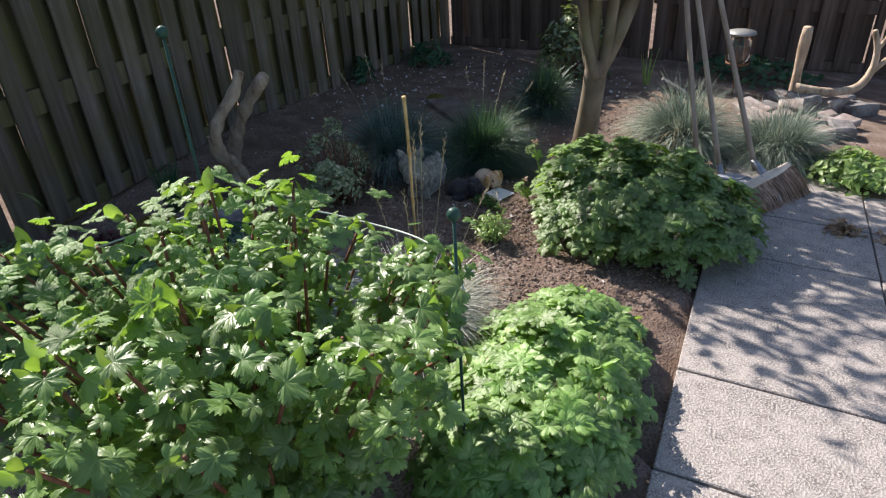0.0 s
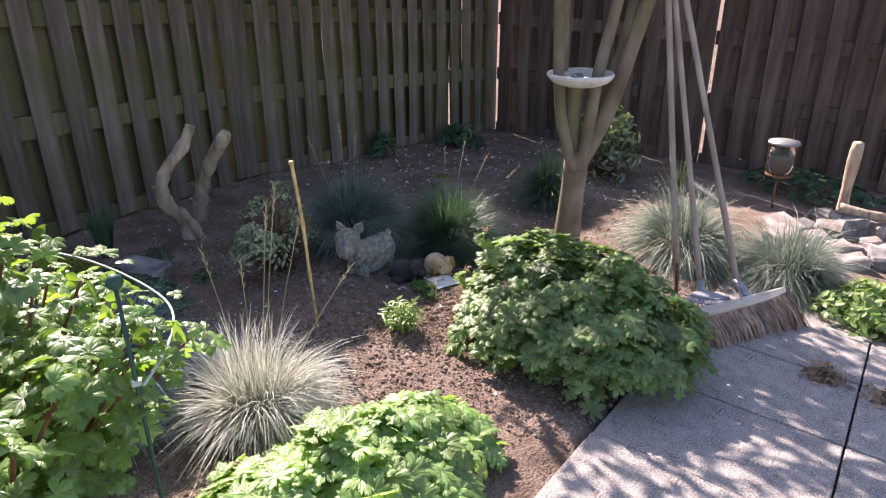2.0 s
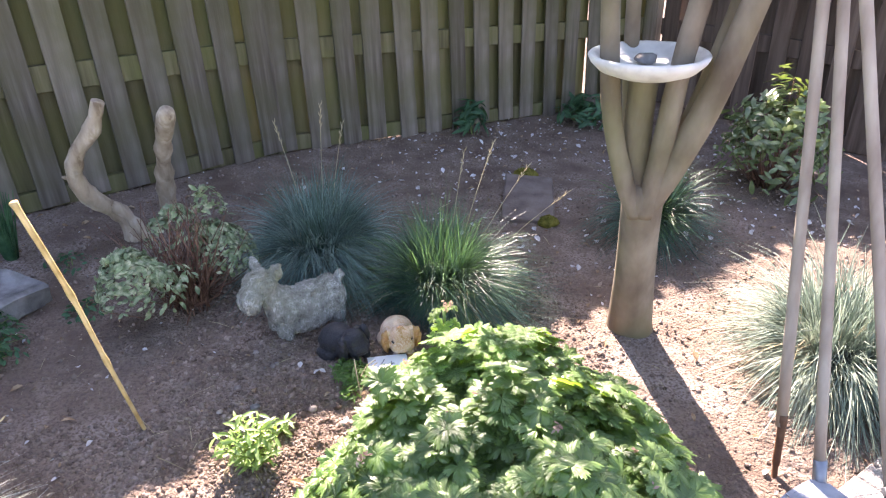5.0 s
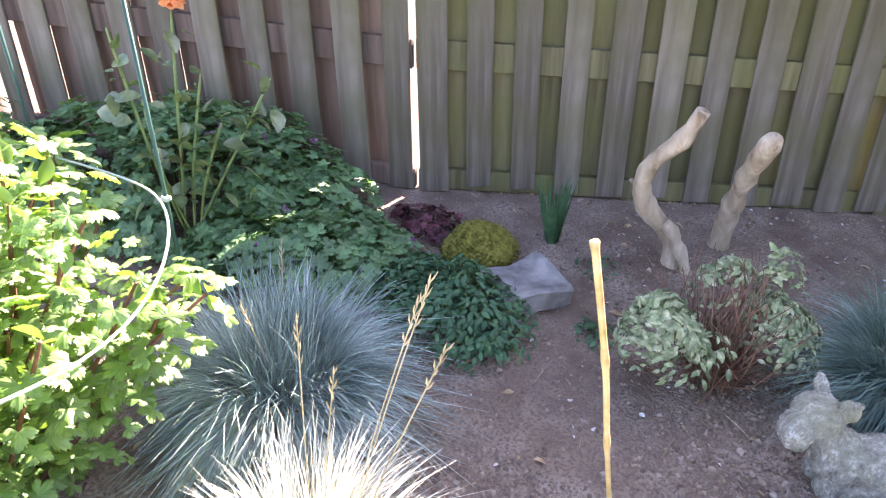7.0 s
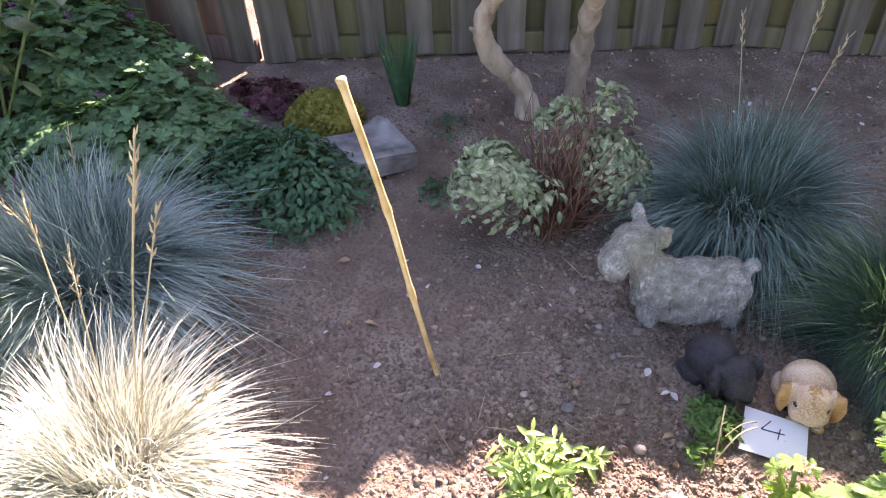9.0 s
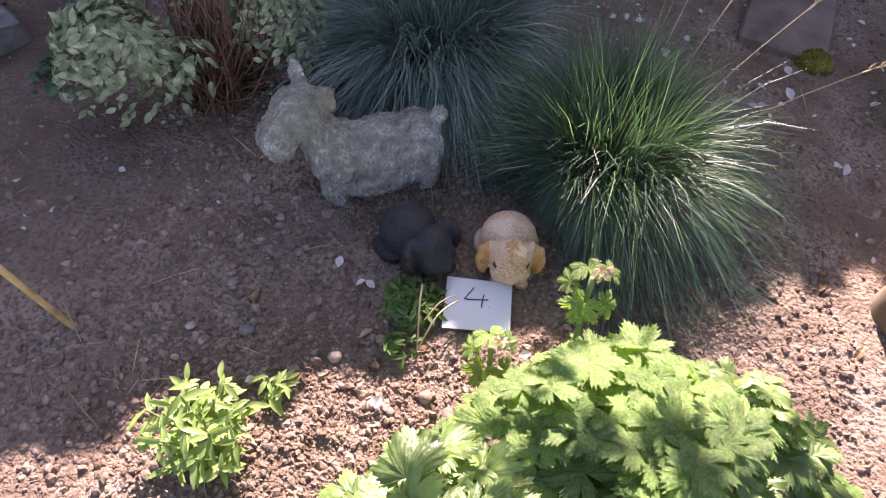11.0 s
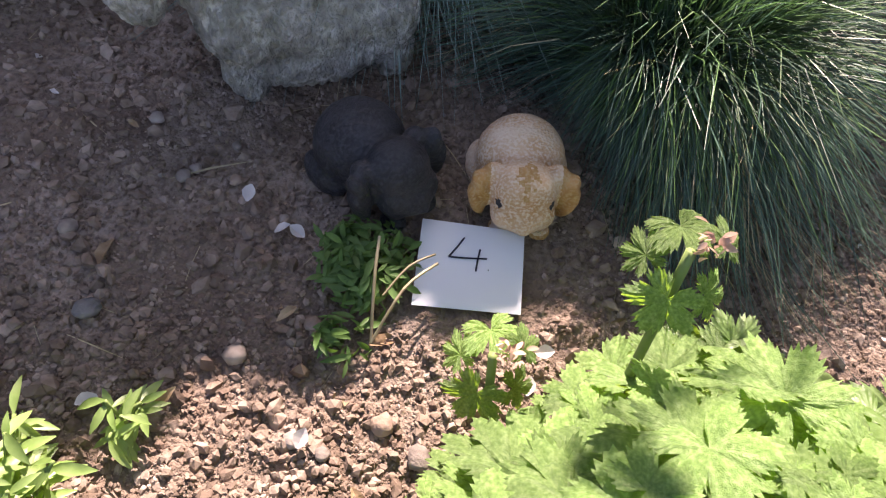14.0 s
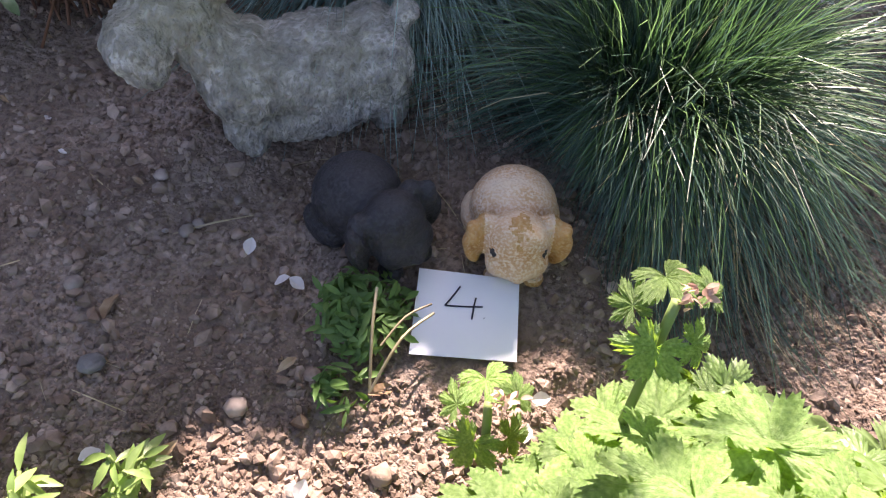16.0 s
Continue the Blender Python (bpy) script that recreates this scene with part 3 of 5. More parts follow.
# ---- paving ----
slab_root = tagged(new("paving"), "exposed-aggregate grey concrete patio slabs with open joints", "paving", kind="structure")
PU, PV = 0.557, 0.795
slab_meshes = []
for k in range(3):
    bm = box_bm(PU - 0.008, PV - 0.008, 0.05, 0.004)
    slab_meshes.append(bm_mesh("slab", bm, SLAB))
for i in range(-8, 5):
    for j in range(0, 5):
        c = PAVE0 + U * (PU * (i + 0.5)) + W * (PV * (j + 0.5))
        if c.x > 2.15 or c.y > -0.75 or c.x < -4.2:
            continue
        ob = part("slab", slab_meshes[(i * 3 + j) % 3], slab_root)
        tilt = Matrix.Rotation(math.atan(SLOPE), 4, "Y")
        ob.matrix_basis = Matrix.Translation((c.x, c.y, gz(c.x, c.y) - 0.018 + 0.003 * ((i * 7 + j * 3) % 3))) @ tilt @ Matrix.Rotation(math.atan2(U.y, U.x), 4, "Z")

# ---- tree with bird dish ----
def tree():
    t = thing("garden_tree", 1.06, 0.30, None, "multi-stemmed smooth brown tree in the flower bed", "tree")
    o = Vector((1.06, 0.30, gz(1.06, 0.3)))
    def loc(*pts):
        return [Vector(p) - o for p in pts]
    def limb(name, pts, radii, label=""):
        path = smooth_path(loc(*pts), 5)
        n = len(path)
        rr = [radii[0] + (radii[1] - radii[0]) * (i / (n - 1)) for i in range(n)]
        rr = [r * (1 + 0.06 * noise.noise(path[i] * 7)) for i, r in enumerate(rr)]
        return part(name, mesh_of(name, *tube(path, rr, 14), BARK, True), t, label)
    path = smooth_path(loc((1.07, 0.31, -0.16), (1.05, 0.27, 0.1), (1.02, 0.21, 0.38), (1.0, 0.17, 0.62)), 5)
    rr = [0.115, 0.103, 0.094, 0.088, 0.084, 0.081, 0.078, 0.076, 0.074, 0.073, 0.072, 0.072, 0.072, 0.072, 0.068, 0.05][:len(path)]
    part("trunk", mesh_of("trunk", *tube(path, rr, 18), BARK, True), t)
    limb("stem", [(0.98, 0.16, 0.5), (0.92, 0.16, 0.64), (0.86, 0.18, 0.9), (0.83, 0.19, 1.3), (0.8, 0.2, 1.8), (0.7, 0.25, 2.5)], (0.036, 0.026))
    limb("stem", [(1.0, 0.15, 0.5), (1.02, 0.12, 0.7), (1.05, 0.1, 1.05), (1.09, 0.05, 1.4), (1.15, 0.0, 1.9), (1.2, -0.1, 2.6)], (0.038, 0.028))
    limb("stem", [(1.0, 0.17, 0.5), (1.07, 0.12, 0.68), (1.15, 0.06, 0.95), (1.25, 0.0, 1.4), (1.38, -0.06, 1.9), (1.5, -0.05, 2.6)], (0.05, 0.032))
    limb("stem", [(1.02, 0.19, 0.52), (1.1, 0.17, 0.74), (1.17, 0.13, 1.02), (1.26, 0.12, 1.4), (1.4, 0.2, 1.9), (1.45, 0.3, 2.5)], (0.03, 0.02))
    limb("sawn_stem", [(0.99, 0.19, 0.5), (0.97, 0.2, 0.75), (0.97, 0.19, 1.0)], (0.05, 0.047), "thick sawn-off stem that carries the dish")
    limb("stem", [(0.98, 0.22, 0.55), (0.97, 0.3, 0.9), (0.95, 0.3, 1.4), (1.0, 0.4, 2.4)], (0.03, 0.02))
    # high crown, above the camera's view
    tips, pairs = [], []
    for k in range(230):
        a, rad = rng.uniform(0, 6.28), 1.35 * math.sqrt(rng.uniform(0, 1))
        tip = Vector((1.0 + rad * math.cos(a) - 1.06, 0.75 + rad * math.sin(a) - 0.3, rng.uniform(1.95, 2.9)))
        pairs.append(((rng.uniform(-0.3, 0.4), rng.uniform(-0.3, 0.4), rng.uniform(1.75, 2.4)), tip))
        for _ in range(14):
            tips.append((tip + Vector(rng.normal(0, 0.13, 3)), Vector(rng.normal(0, 1, 3)).normalized()))
    # unseen extra tips towards the fence, added to shade the geranium mound's right side
    for k in range(40):
        a, rad = rng.uniform(0, 6.28), 0.34 * math.sqrt(rng.uniform(0, 1))
        tip = Vector((1.02 + rad * math.cos(a) - 1.06, 1.5 + rad * math.sin(a) - 0.3, rng.uniform(1.95, 2.5)))
        pairs.append(((rng.uniform(-0.2, 0.2), rng.uniform(0.2, 0.6), rng.uniform(1.75, 2.2)), tip))
        for _ in range(14):
            tips.append((tip + Vector(rng.normal(0, 0.12, 3)), Vector(rng.normal(0, 1, 3)).normalized()))
    stems_mesh("twigs", t, BARK, pairs, 0.009)
    foliage("crown", t, TREELEAF, tips, [SMALL_LEAF], 0.085, face_up=0.5)
    return t


tree()
for (bx, by, bz, br, nm) in ((0.95, 0.125, 1.0, 0.185, "d"),):
    t = thing("bird_bath", bx, by, bz, "pale stone bird bath dish resting among the stems", "bird bath")
    prof = [(0.0, 0.0), (0.1, 0.0), (0.15, 0.018), (0.178, 0.045), (0.186, 0.062), (0.18, 0.07), (0.166, 0.064), (0.14, 0.04), (0.08, 0.028), (0.0, 0.026)]
    v, f, S = [], [], 40
    for r, z in prof:
        for k in range(S):
            w = 2 * math.pi * k / S
            wob = 1 + 0.015 * math.sin(3 * w)
            v.append((r * math.cos(w) * wob, r * math.sin(w) * wob, z))
    for i in range(len(prof) - 1):
        for k in range(S):
            f.append((i * S + k, i * S + (k + 1) % S, (i + 1) * S + (k + 1) % S, (i + 1) * S + k))
    part("dish", mesh_of("dish", v, f, WHITE_STONE, True), t)
    bm = lump(0.035, 4, 0.5)
    ob = part("stone", bm_mesh("stone", bm, GREYROCK, True), t, "small grey stone lying in the dish")
    ob.location = (0.0, 0.03, 0.045)

# ---- ornamental grasses ----
grass_clump(-1.13, -0.81, "straw-coloured fine ornamental grass clump in sun", 3600, 0.33, 1.5, 0.14, 0.0042, CREAM_GRASS, 0.08, dry=350, dry_mat=PALE_BLUE_GRASS,
            seeds=((0.185, 0.193, 0.82), (0.26, 0.14, 0.74), (0.15, 0.2, 0.76), (0.02, 0.1, 0.6), (-0.1, 0.12, 0.66), (0.4, 0.05, 0.52)))
grass_clump(-1.63, -0.46, "large blue-grey fescue clump in shade", 6500, 0.4, 1.45, 0.26, 0.0042, BLUE_GRASS, 0.12, dry=300,
            seeds=((0.1, -0.16, 0.5), (-0.2, 0.2, 0.42)))
grass_clump(-0.19, 0.82, "dark blue-green fescue clump behind the stone dog", 5200, 0.43, 1.35, 0.34, 0.0038, TEAL_GRASS, 0.1, dry=350, green=DEEP_GRASS,
            seeds=((0.05, 0.3, 0.68), (-0.16, 0.28, 0.62), (0.14, 0.26, 0.6)))
grass_clump(0.31, 0.52, "arching green fescue clump beside the tan rabbit", 8600, 0.4, 1.5, 0.42, 0.0029, DEEP_GRASS, 0.1, dry=900, green=MID_GRASS, clear=(0.315, 0.36),
            seeds=((0.16, 0.33, 0.55), (0.28, 0.28, 0.6), (0.42, 0.23, 0.5), (0.56, 0.1, 0.42)))
grass_clump(1.5, 1.13, "green fescue clump behind the tree trunk", 2000, 0.4, 1.35, 0.36, 0.005, DEEP_GRASS, 0.07, green=MID_GRASS)
grass_clump(1.72, -0.05, "pale blue-green fescue clump behind the tool handles", 3600, 0.46, 1.5, 0.34, 0.0052, PALE_BLUE_GRASS, 0.11, dry=250)
grass_clump(2.02, -0.6, "pale blue-green fescue clump beside the broom", 3400, 0.42, 1.5, 0.34, 0.0052, PALE_BLUE_GRASS, 0.11, dry=250)

# ---- leafy plants ----
def geranium(x, y, rx, ry, h, rot, n, label, mat, size=0.1, singles=0, flowers=10, fl_mat=None, single_test=None, name="geranium", shapes=None, bulge=0.5, trim=None):
    t = thing(name, x, y, None, label, "leafy plant")
    pts = []
    while len(pts) < n:
        p, d = dome_point(0, 0, rx, ry, h, rot, 0.03, bulge)
        p *= 1 - 0.3 * rng.uniform(0, 1) ** 2
        if trim:
            inside = trim(p.x + x, p.y + y)
            if inside < 0:
                continue
            p.z *= min(1.0, 0.35 + inside / 0.16)
        p.z -= SLOPE * p.x
        pts.append((p, d))
    if singles:
        # the leaves on the side that is passed nearest are leaves of their own
        pts.sort(key=lambda pd: single_test(pd[0]))
        meshes = [mesh_of("leaf", v * (1, 1, 1), f, mat, True) for v, f in GER_LEAF]
        for k, (p, d) in enumerate(pts[:singles]):
            dd = Vector((d.x, d.y, d.z + 1.2)) + Vector(rng.normal(0, 0.5, 3))
            q = turned(dd.normalized(), math.atan2(d.y, d.x) + rng.normal(0, 1.0))
            ob = part("leaf", meshes[k % 3], t)
            ob.matrix_basis = Matrix.LocRotScale(p, q, Vector((1, 1, 1)) * size * rng.uniform(0.7, 1.45))
        pts = pts[singles:]
    foliage("leaves", t, mat, pts, shapes or GER_LEAF, size, 0.45, 0.45, face_up=1.1, spin_out=False)
    pairs = []
    for k in range(min(140, n // 5)):
        p, d = pts[rng.integers(len(pts))]
        pairs.append((Vector((p.x * 0.45, p.y * 0.45, -SLOPE * p.x * 0.45)), p))
    stems_mesh("stems", t, STEM_GREEN, pairs, 0.003)
    if flowers:
        heads = []
        for k in range(3):
            fl = [(Vector(rng.normal(0, 0.007, 3)), Vector(rng.normal(0, 1, 3)).normalized()) for _ in range(16)]
            ob = foliage("flower", t, fl_mat or PINK, fl, [SMALL_LEAF], 0.012, kind="")
            heads.append(ob.data)
            bpy.data.objects.remove(ob)
        for k in range(flowers):
            p, d = dome_point(0, 0, rx * 0.95, ry * 0.95, h * 1.0, rot, 0.05, bulge)
            if trim and trim(p.x + x, p.y + y) < 0.11:
                continue
            p.z -= SLOPE * p.x
            part("flower", heads[k % 3], t, "", Matrix.LocRotScale(p, Euler((0, 0, k * 1.3)), None))
    return t


def bank_depth(px, py):
    """How far a point of the bank lies behind the rose bush; negative round the foot of its canes."""
    if math.hypot(px + 2.66, py + 0.09) < 0.1:
        return -1
    return max(0.0, -0.447 * (px + 2.66) + 0.894 * (py + 0.09) - 0.04) * 0.7


geranium(0.34, -0.67, 0.57, 0.72, 0.48, radians(12), 2500, "lush light-green scented geranium mound beside the paving", GERANIUM, 0.088, 300, 34, bulge=0.4, trim=lambda px, py: (0.62 * (px + 0.26) - 0.55 * (py + 0.62)) / 0.829,
         single_test=lambda p: (p.x + 0.08) ** 2 + (p.y - 0.45) ** 2)
geranium(-1.06, -1.43, 0.76, 0.36, 0.34, radians(28), 1300, "low bright green geranium along the paving edge", GERANIUM, 0.1, 0, 10, bulge=0.75)
geranium(-3.0, 0.1, 0.95, 0.55, 0.5, radians(25), 2700, "dark green geranium bank with small pink flowers by the fence", GERANIUM_DARK, 0.078, 0, 26, MAGENTA, shapes=BANK_LEAF, trim=bank_depth)
geranium(-4.1, -0.75, 0.9, 0.6, 0.55, radians(25), 900, "dark green geranium bank in fence shade", GERANIUM_DARK, 0.08, 0, 10, MAGENTA, shapes=BANK_LEAF)
geranium(-2.17, 0.1, 0.52, 0.34, 0.24, radians(35), 1000, "low dark green geranium carpet before the rose bush", GERANIUM_DARK, 0.075, 0, 6, MAGENTA, shapes=BANK_LEAF)
# two shoots standing out of the mound
def shoot(x, y, tip, label):
    t = thing("geranium_shoot", x, y, None, label, "leafy plant")
    p = smooth_path([(0, 0, 0), (tip[0] * 0.4, tip[1] * 0.4, tip[2] * 0.5), tip], 5)
    part("stem", mesh_of("stem", *tube(p, 0.0055, 8), STEM_GREEN, True), t)
    T = Vector(tip)
    for k in range(5):
        a = 0.4 + k * 1.35
        d = Vector((math.cos(a) * 0.6, math.sin(a) * 0.6 - 0.3, 0.75))
        ob = part("leaf", mesh_of("leaf", GER_LEAF[k % 3][0], GER_LEAF[k % 3][1], GERANIUM), t)
        ob.matrix_basis = Matrix.LocRotScale(T + Vector((math.cos(a) * 0.035, math.sin(a) * 0.035, -0.012 * k)), turned(d, a - 1.57), Vector((1, 1, 1)) * (0.085 if k % 2 else 0.06))
    fl = [(T + Vector(rng.normal(0, 0.007, 3)) + Vector((0.012, 0, 0.02)), Vector(rng.normal(0, 1, 3)).normalized()) for _ in range(24)]
    foliage("bud_cluster", t, PINK, fl, [SMALL_LEAF], 0.012, label="pale pink flower buds")


shoot(0.255, -0.12, (0.01, 0.1, 0.31), "upright geranium shoot with pink buds")
shoot(0.12, -0.14, (-0.01, 0.05, 0.13), "short geranium shoot with pink buds")


def currant():
    t = thing("currant_bush", -1.99, -1.18, None, "tall sunlit currant bush with lobed green leaves", "bush")
    pts, pairs = [], []
    canes = 84
    for k in range(canes):
        a, rad = rng.uniform(0, 6.28), math.sqrt(rng.uniform(0, 1))
        foot = Vector((0.15 * math.cos(a) * rad, 0.15 * math.sin(a) * rad, 0))
        reach_x = 0.68 if math.cos(a) > 0 else 0.86
        top = Vector((reach_x * rad * math.cos(a), 0.7 * rad * math.sin(a), (0.92 - 0.24 * rad * rad * (1 + 0.5 * math.cos(a)) - 0.12 * rad * math.sin(a)) * rng.uniform(0.84, 1.1)))
        pairs.append((foot, top))
        n = 46
        for i in range(n):
            f = (i + rng.uniform(0, 1)) / n
            f = f ** 0.75
            p = foot.lerp(top, f)
            out = Vector((math.cos(i * 2.4 + k), math.sin(i * 2.4 + k), 0.2 + 0.5 * (f > 0.9)))
            reach = 0.12 * (1 - 0.65 * f) + 0.014
            pts.append((p + out * reach + Vector(rng.normal(0, 0.022, 3)), out))
    for a, b in pairs:
        mid = a.lerp(b, 0.5) + Vector(rng.normal(0, 0.03, 3))
        part("cane", mesh_of("cane", *tube(smooth_path([a, mid, b], 3), [0.007, 0.0065, 0.006, 0.0055, 0.005, 0.0045, 0.004], 5), STEM_RED, True), t)
    # the folded young leaves at the tips stand upright
    tips = [(b + Vector((0.008 * math.cos(j * 2.1), 0.008 * math.sin(j * 2.1), 0.0)), Vector((math.cos(j * 2.1), math.sin(j * 2.1), 0.15))) for a, b in pairs for j in range(3)]
    foliage("tip_leaves", t, CURRANT, tips, [oval(0.55, 0.3, 0.1, 4)], 0.05, 0.15, 0.3, face_up=0.0)
    pts.sort(key=lambda pd: -pd[0].z - 0.5 * pd[0].y)
    meshes = [mesh_of("leaf", v, f, CURRANT, True) for v, f in CUR_LEAF]
    near = [pd for pd in pts if pd[0].y < 0.35][:290]
    for k, (p, d) in enumerate(near):
        dd = Vector((d.x * 0.45, d.y * 0.45, 1.0)) + Vector(rng.normal(0, 0.25, 3))
        ob = part("leaf", meshes[k % 2], t)
        ob.matrix_basis = Matrix.LocRotScale(p, turned(dd.normalized(), rng.uniform(0, 6.28)), Vector((1, 1, 1)) * 0.076 * rng.uniform(0.5, 1.2))
    taken = set(id(pd) for pd in near)
    foliage("leaves", t, CURRANT, [pd for pd in pts if id(pd) not in taken], CUR_LEAF, 0.074, 0.4, 0.4, face_up=1.6, spin_out=False)


currant()


def leafy(name, x, y, r, h, n, shape, size, mat, label, category="plant", stem_mat=None, jitter=0.5, rx=None, ry=None, bulge=0.5, face_up=0.6):
    t = thing(name, x, y, None, label, category)
    pts = []
    for k in range(n):
        p, d = dome_point(0, 0, rx or r, ry or r, h, 0, 0.01, bulge)
        p *= 1 - 0.4 * rng.uniform(0, 1) ** 2
        p.z -= SLOPE * p.x
        pts.append((p, d))
    foliage("leaves", t, mat, pts, [shape], size, jitter, 0.3, face_up=face_up)
    pairs = [((p.x * 0.3, p.y * 0.3, -0.01), p) for p, d in pts[::9]]
    stems_mesh("stems", t, stem_mat or STEM_GREEN, pairs, 0.0025)
    return t



def bedding(name, x, y, r, h, shoots, leaves, size, label):
    """Upright leafy shoots from one foot, the leaves spiralling up each stem."""
    t = thing(name, x, y, None, label, "plant")
    pts = []
    for k in range(shoots):
        a, q = k * 2.4, math.sqrt((k + 0.5) / shoots)
        foot = Vector((0.3 * r * q * math.cos(a), 0.3 * r * q * math.sin(a), 0))
        tip = Vector((r * q * math.cos(a), r * q * math.sin(a), h * (1.05 - 0.45 * q * q) * rng.uniform(0.8, 1.15)))
        part("stem", mesh_of("stem", *tube(smooth_path([foot, foot.lerp(tip, 0.5) + Vector((0, 0, 0.015)), tip], 3), 0.0022, 5), STEM_GREEN, True), t)
        for i in range(leaves):
            f = 0.25 + 0.75 * i / (leaves - 1)
            b = i * 2.4 + k
            out = Vector((math.cos(b), math.sin(b), 0.0))
            pts.append((foot.lerp(tip, f), out, b, f))
    mats = []
    for p, out, b, f in pts:
        d = Vector((-out.x * 0.5 * f, -out.y * 0.5 * f, 1.0)) + Vector(rng.normal(0, 0.25, 3))
        mats.append(mat4(p, turned(d.normalized(), b - 1.57 + rng.normal(0, 0.2)), size * rng.uniform(0.65, 1.15)))
    v, f = stack(*oval(0.3, 0.18, 0.25, 4), np.array(mats))
    part("leaves", mesh_of("leaves", v, f, FRESHLEAF, True), t, kind="stuff")


bedding("small_bedding_plant", -0.36, -0.35, 0.1, 0.15, 20, 15, 0.042, "small fresh green bedding plant in sunlit soil")
bedding("seedling", -0.285, -0.225, 0.03, 0.055, 4, 8, 0.038, "tiny pale green seedling in bare soil")
leafy("weed_tuft", -0.075, 0.04, 0.07, 0.055, 420, oval(0.34, 0.15, 0.15, 3), 0.024, WEED, "low dark green weed tuft beside the note")
leafy("weed_tuft", -0.075, -0.07, 0.035, 0.03, 40, NARROW_LEAF, 0.03, WEED, "thin green weed with dry stalks")
leafy("low_evergreen", -1.58, 0.22, 0.3, 0.22, 2600, SMALL_LEAF, 0.03, DARKLEAF, "low mat of small dark green leaves beside the rock", rx=0.36, ry=0.27)
leafy("green_groundcover", 2.05, -1.12, 0.4, 0.22, 1000, SMALL_LEAF, 0.05, FRESHLEAF, "low bright green groundcover at the paving edge", rx=0.32, ry=0.34)
leafy("purple_coral_bells", -2.02, 0.7, 0.2, 0.09, 150, GER_LEAF[0], 0.05, PURPLELEAF, "dark purple-leaved coral bells by the fence", rx=0.24, ry=0.14)
leafy("evergreen_shrub", 2.58, 1.82, 0.38, 0.74, 1000, oval(0.36, 0.1, 0.2, 5), 0.075, GLOSSY, "glossy evergreen shrub catching sun by the corner", "shrub", TWIG)
leafy("ivy_patch", 4.1, 0.75, 0.6, 0.22, 420, CUR_LEAF[1], 0.07, DARKLEAF, "dark ivy patch at the fence foot", "ivy", TWIG, rx=0.5, ry=0.7)
leafy("dark_fern", 1.78, 3.1, 0.25, 0.24, 200, NARROW_LEAF, 0.1, DARKLEAF, "dark green leafy plant at the fence foot")
leafy("small_fern", 0.82, 2.83, 0.12, 0.26, 90, NARROW_LEAF, 0.1, DARKLEAF, "small green plant against the fence boards")
leafy("weed_tuft", -1.12, 0.5, 0.09, 0.05, 60, SMALL_LEAF, 0.03, DARKLEAF, "low weed in bare soil beside the rock")
leafy("weed_tuft", -1.3, 0.9, 0.1, 0.05, 40, SMALL_LEAF, 0.03, DARKLEAF, "low weed in bare soil by the fence")


def variegated():
    t = thing("variegated_shrub", -0.72, 0.58, None, "cream-edged variegated shrub with a bare brown middle", "shrub")
    for cx, cy, h, r, n in ((-0.13, -0.16, 0.38, 0.15, 1000), (-0.02, -0.12, 0.3, 0.1, 120), (0.14, 0.12, 0.33, 0.13, 640), (-0.06, 0.16, 0.46, 0.12, 260), (0.1, 0.18, 0.5, 0.09, 150)):
        pts = []
        for k in range(n):
            p, d = dome_point(cx, cy, r, r, h, 0, 0.1, 0.5)
            p.z -= SLOPE * p.x
            pts.append((p, d))
        foliage("leaves", t, VARIEGATED, pts, [SMALL_LEAF], 0.029, 0.5)
    pairs = []
    for k in range(170):
        b = Vector(rng.normal(0, 0.05, 3)); b.z = 0
        pairs.append((b, Vector((rng.normal(0.02, 0.11), rng.normal(0.02, 0.11), rng.uniform(0.1, 0.42)))))
    stems_mesh("bare_twig_tangle", t, TWIG, pairs, 0.0028, "bare reddish brown twigs", 0.2)


variegated()


def iris(x, y, h, n, mat, label):
    t = thing("iris_leaves", x, y, None, label, "plant")
    for k in range(n):
        a, ti = k * 2.4, 0.12 + 0.05 * (k % 3)
        hh = h * (0.7 + 0.3 * rng.uniform())
        v, f = [], []
        for i in range(6):
            q = i / 5
            w = 0.008 * (1 - q ** 2)
            c = Vector((math.cos(a) * (0.02 + ti * q * hh), math.sin(a) * (0.02 + ti * q * hh), hh * q))
            s = Vector((-math.sin(a + 0.7), math.cos(a + 0.7), 0))
            v += [c - s * w, c + Vector((math.cos(a), math.sin(a), 0)) * 0.003, c + s * w]
        for i in range(5):
            f += [(i * 3, i * 3 + 1, i * 3 + 4, i * 3 + 3), (i * 3 + 1, i * 3 + 2, i * 3 + 5, i * 3 + 4)]
        part("leaf", mesh_of("leaf", v, f, mat), t)


iris(-1.57, 0.97, 0.33, 48, DARKLEAF, "upright dark green sword-shaped leaves by the fence")
iris(3.0, 1.25, 0.35, 9, FRESHLEAF, "upright yellow-green sword-shaped leaves in shade")


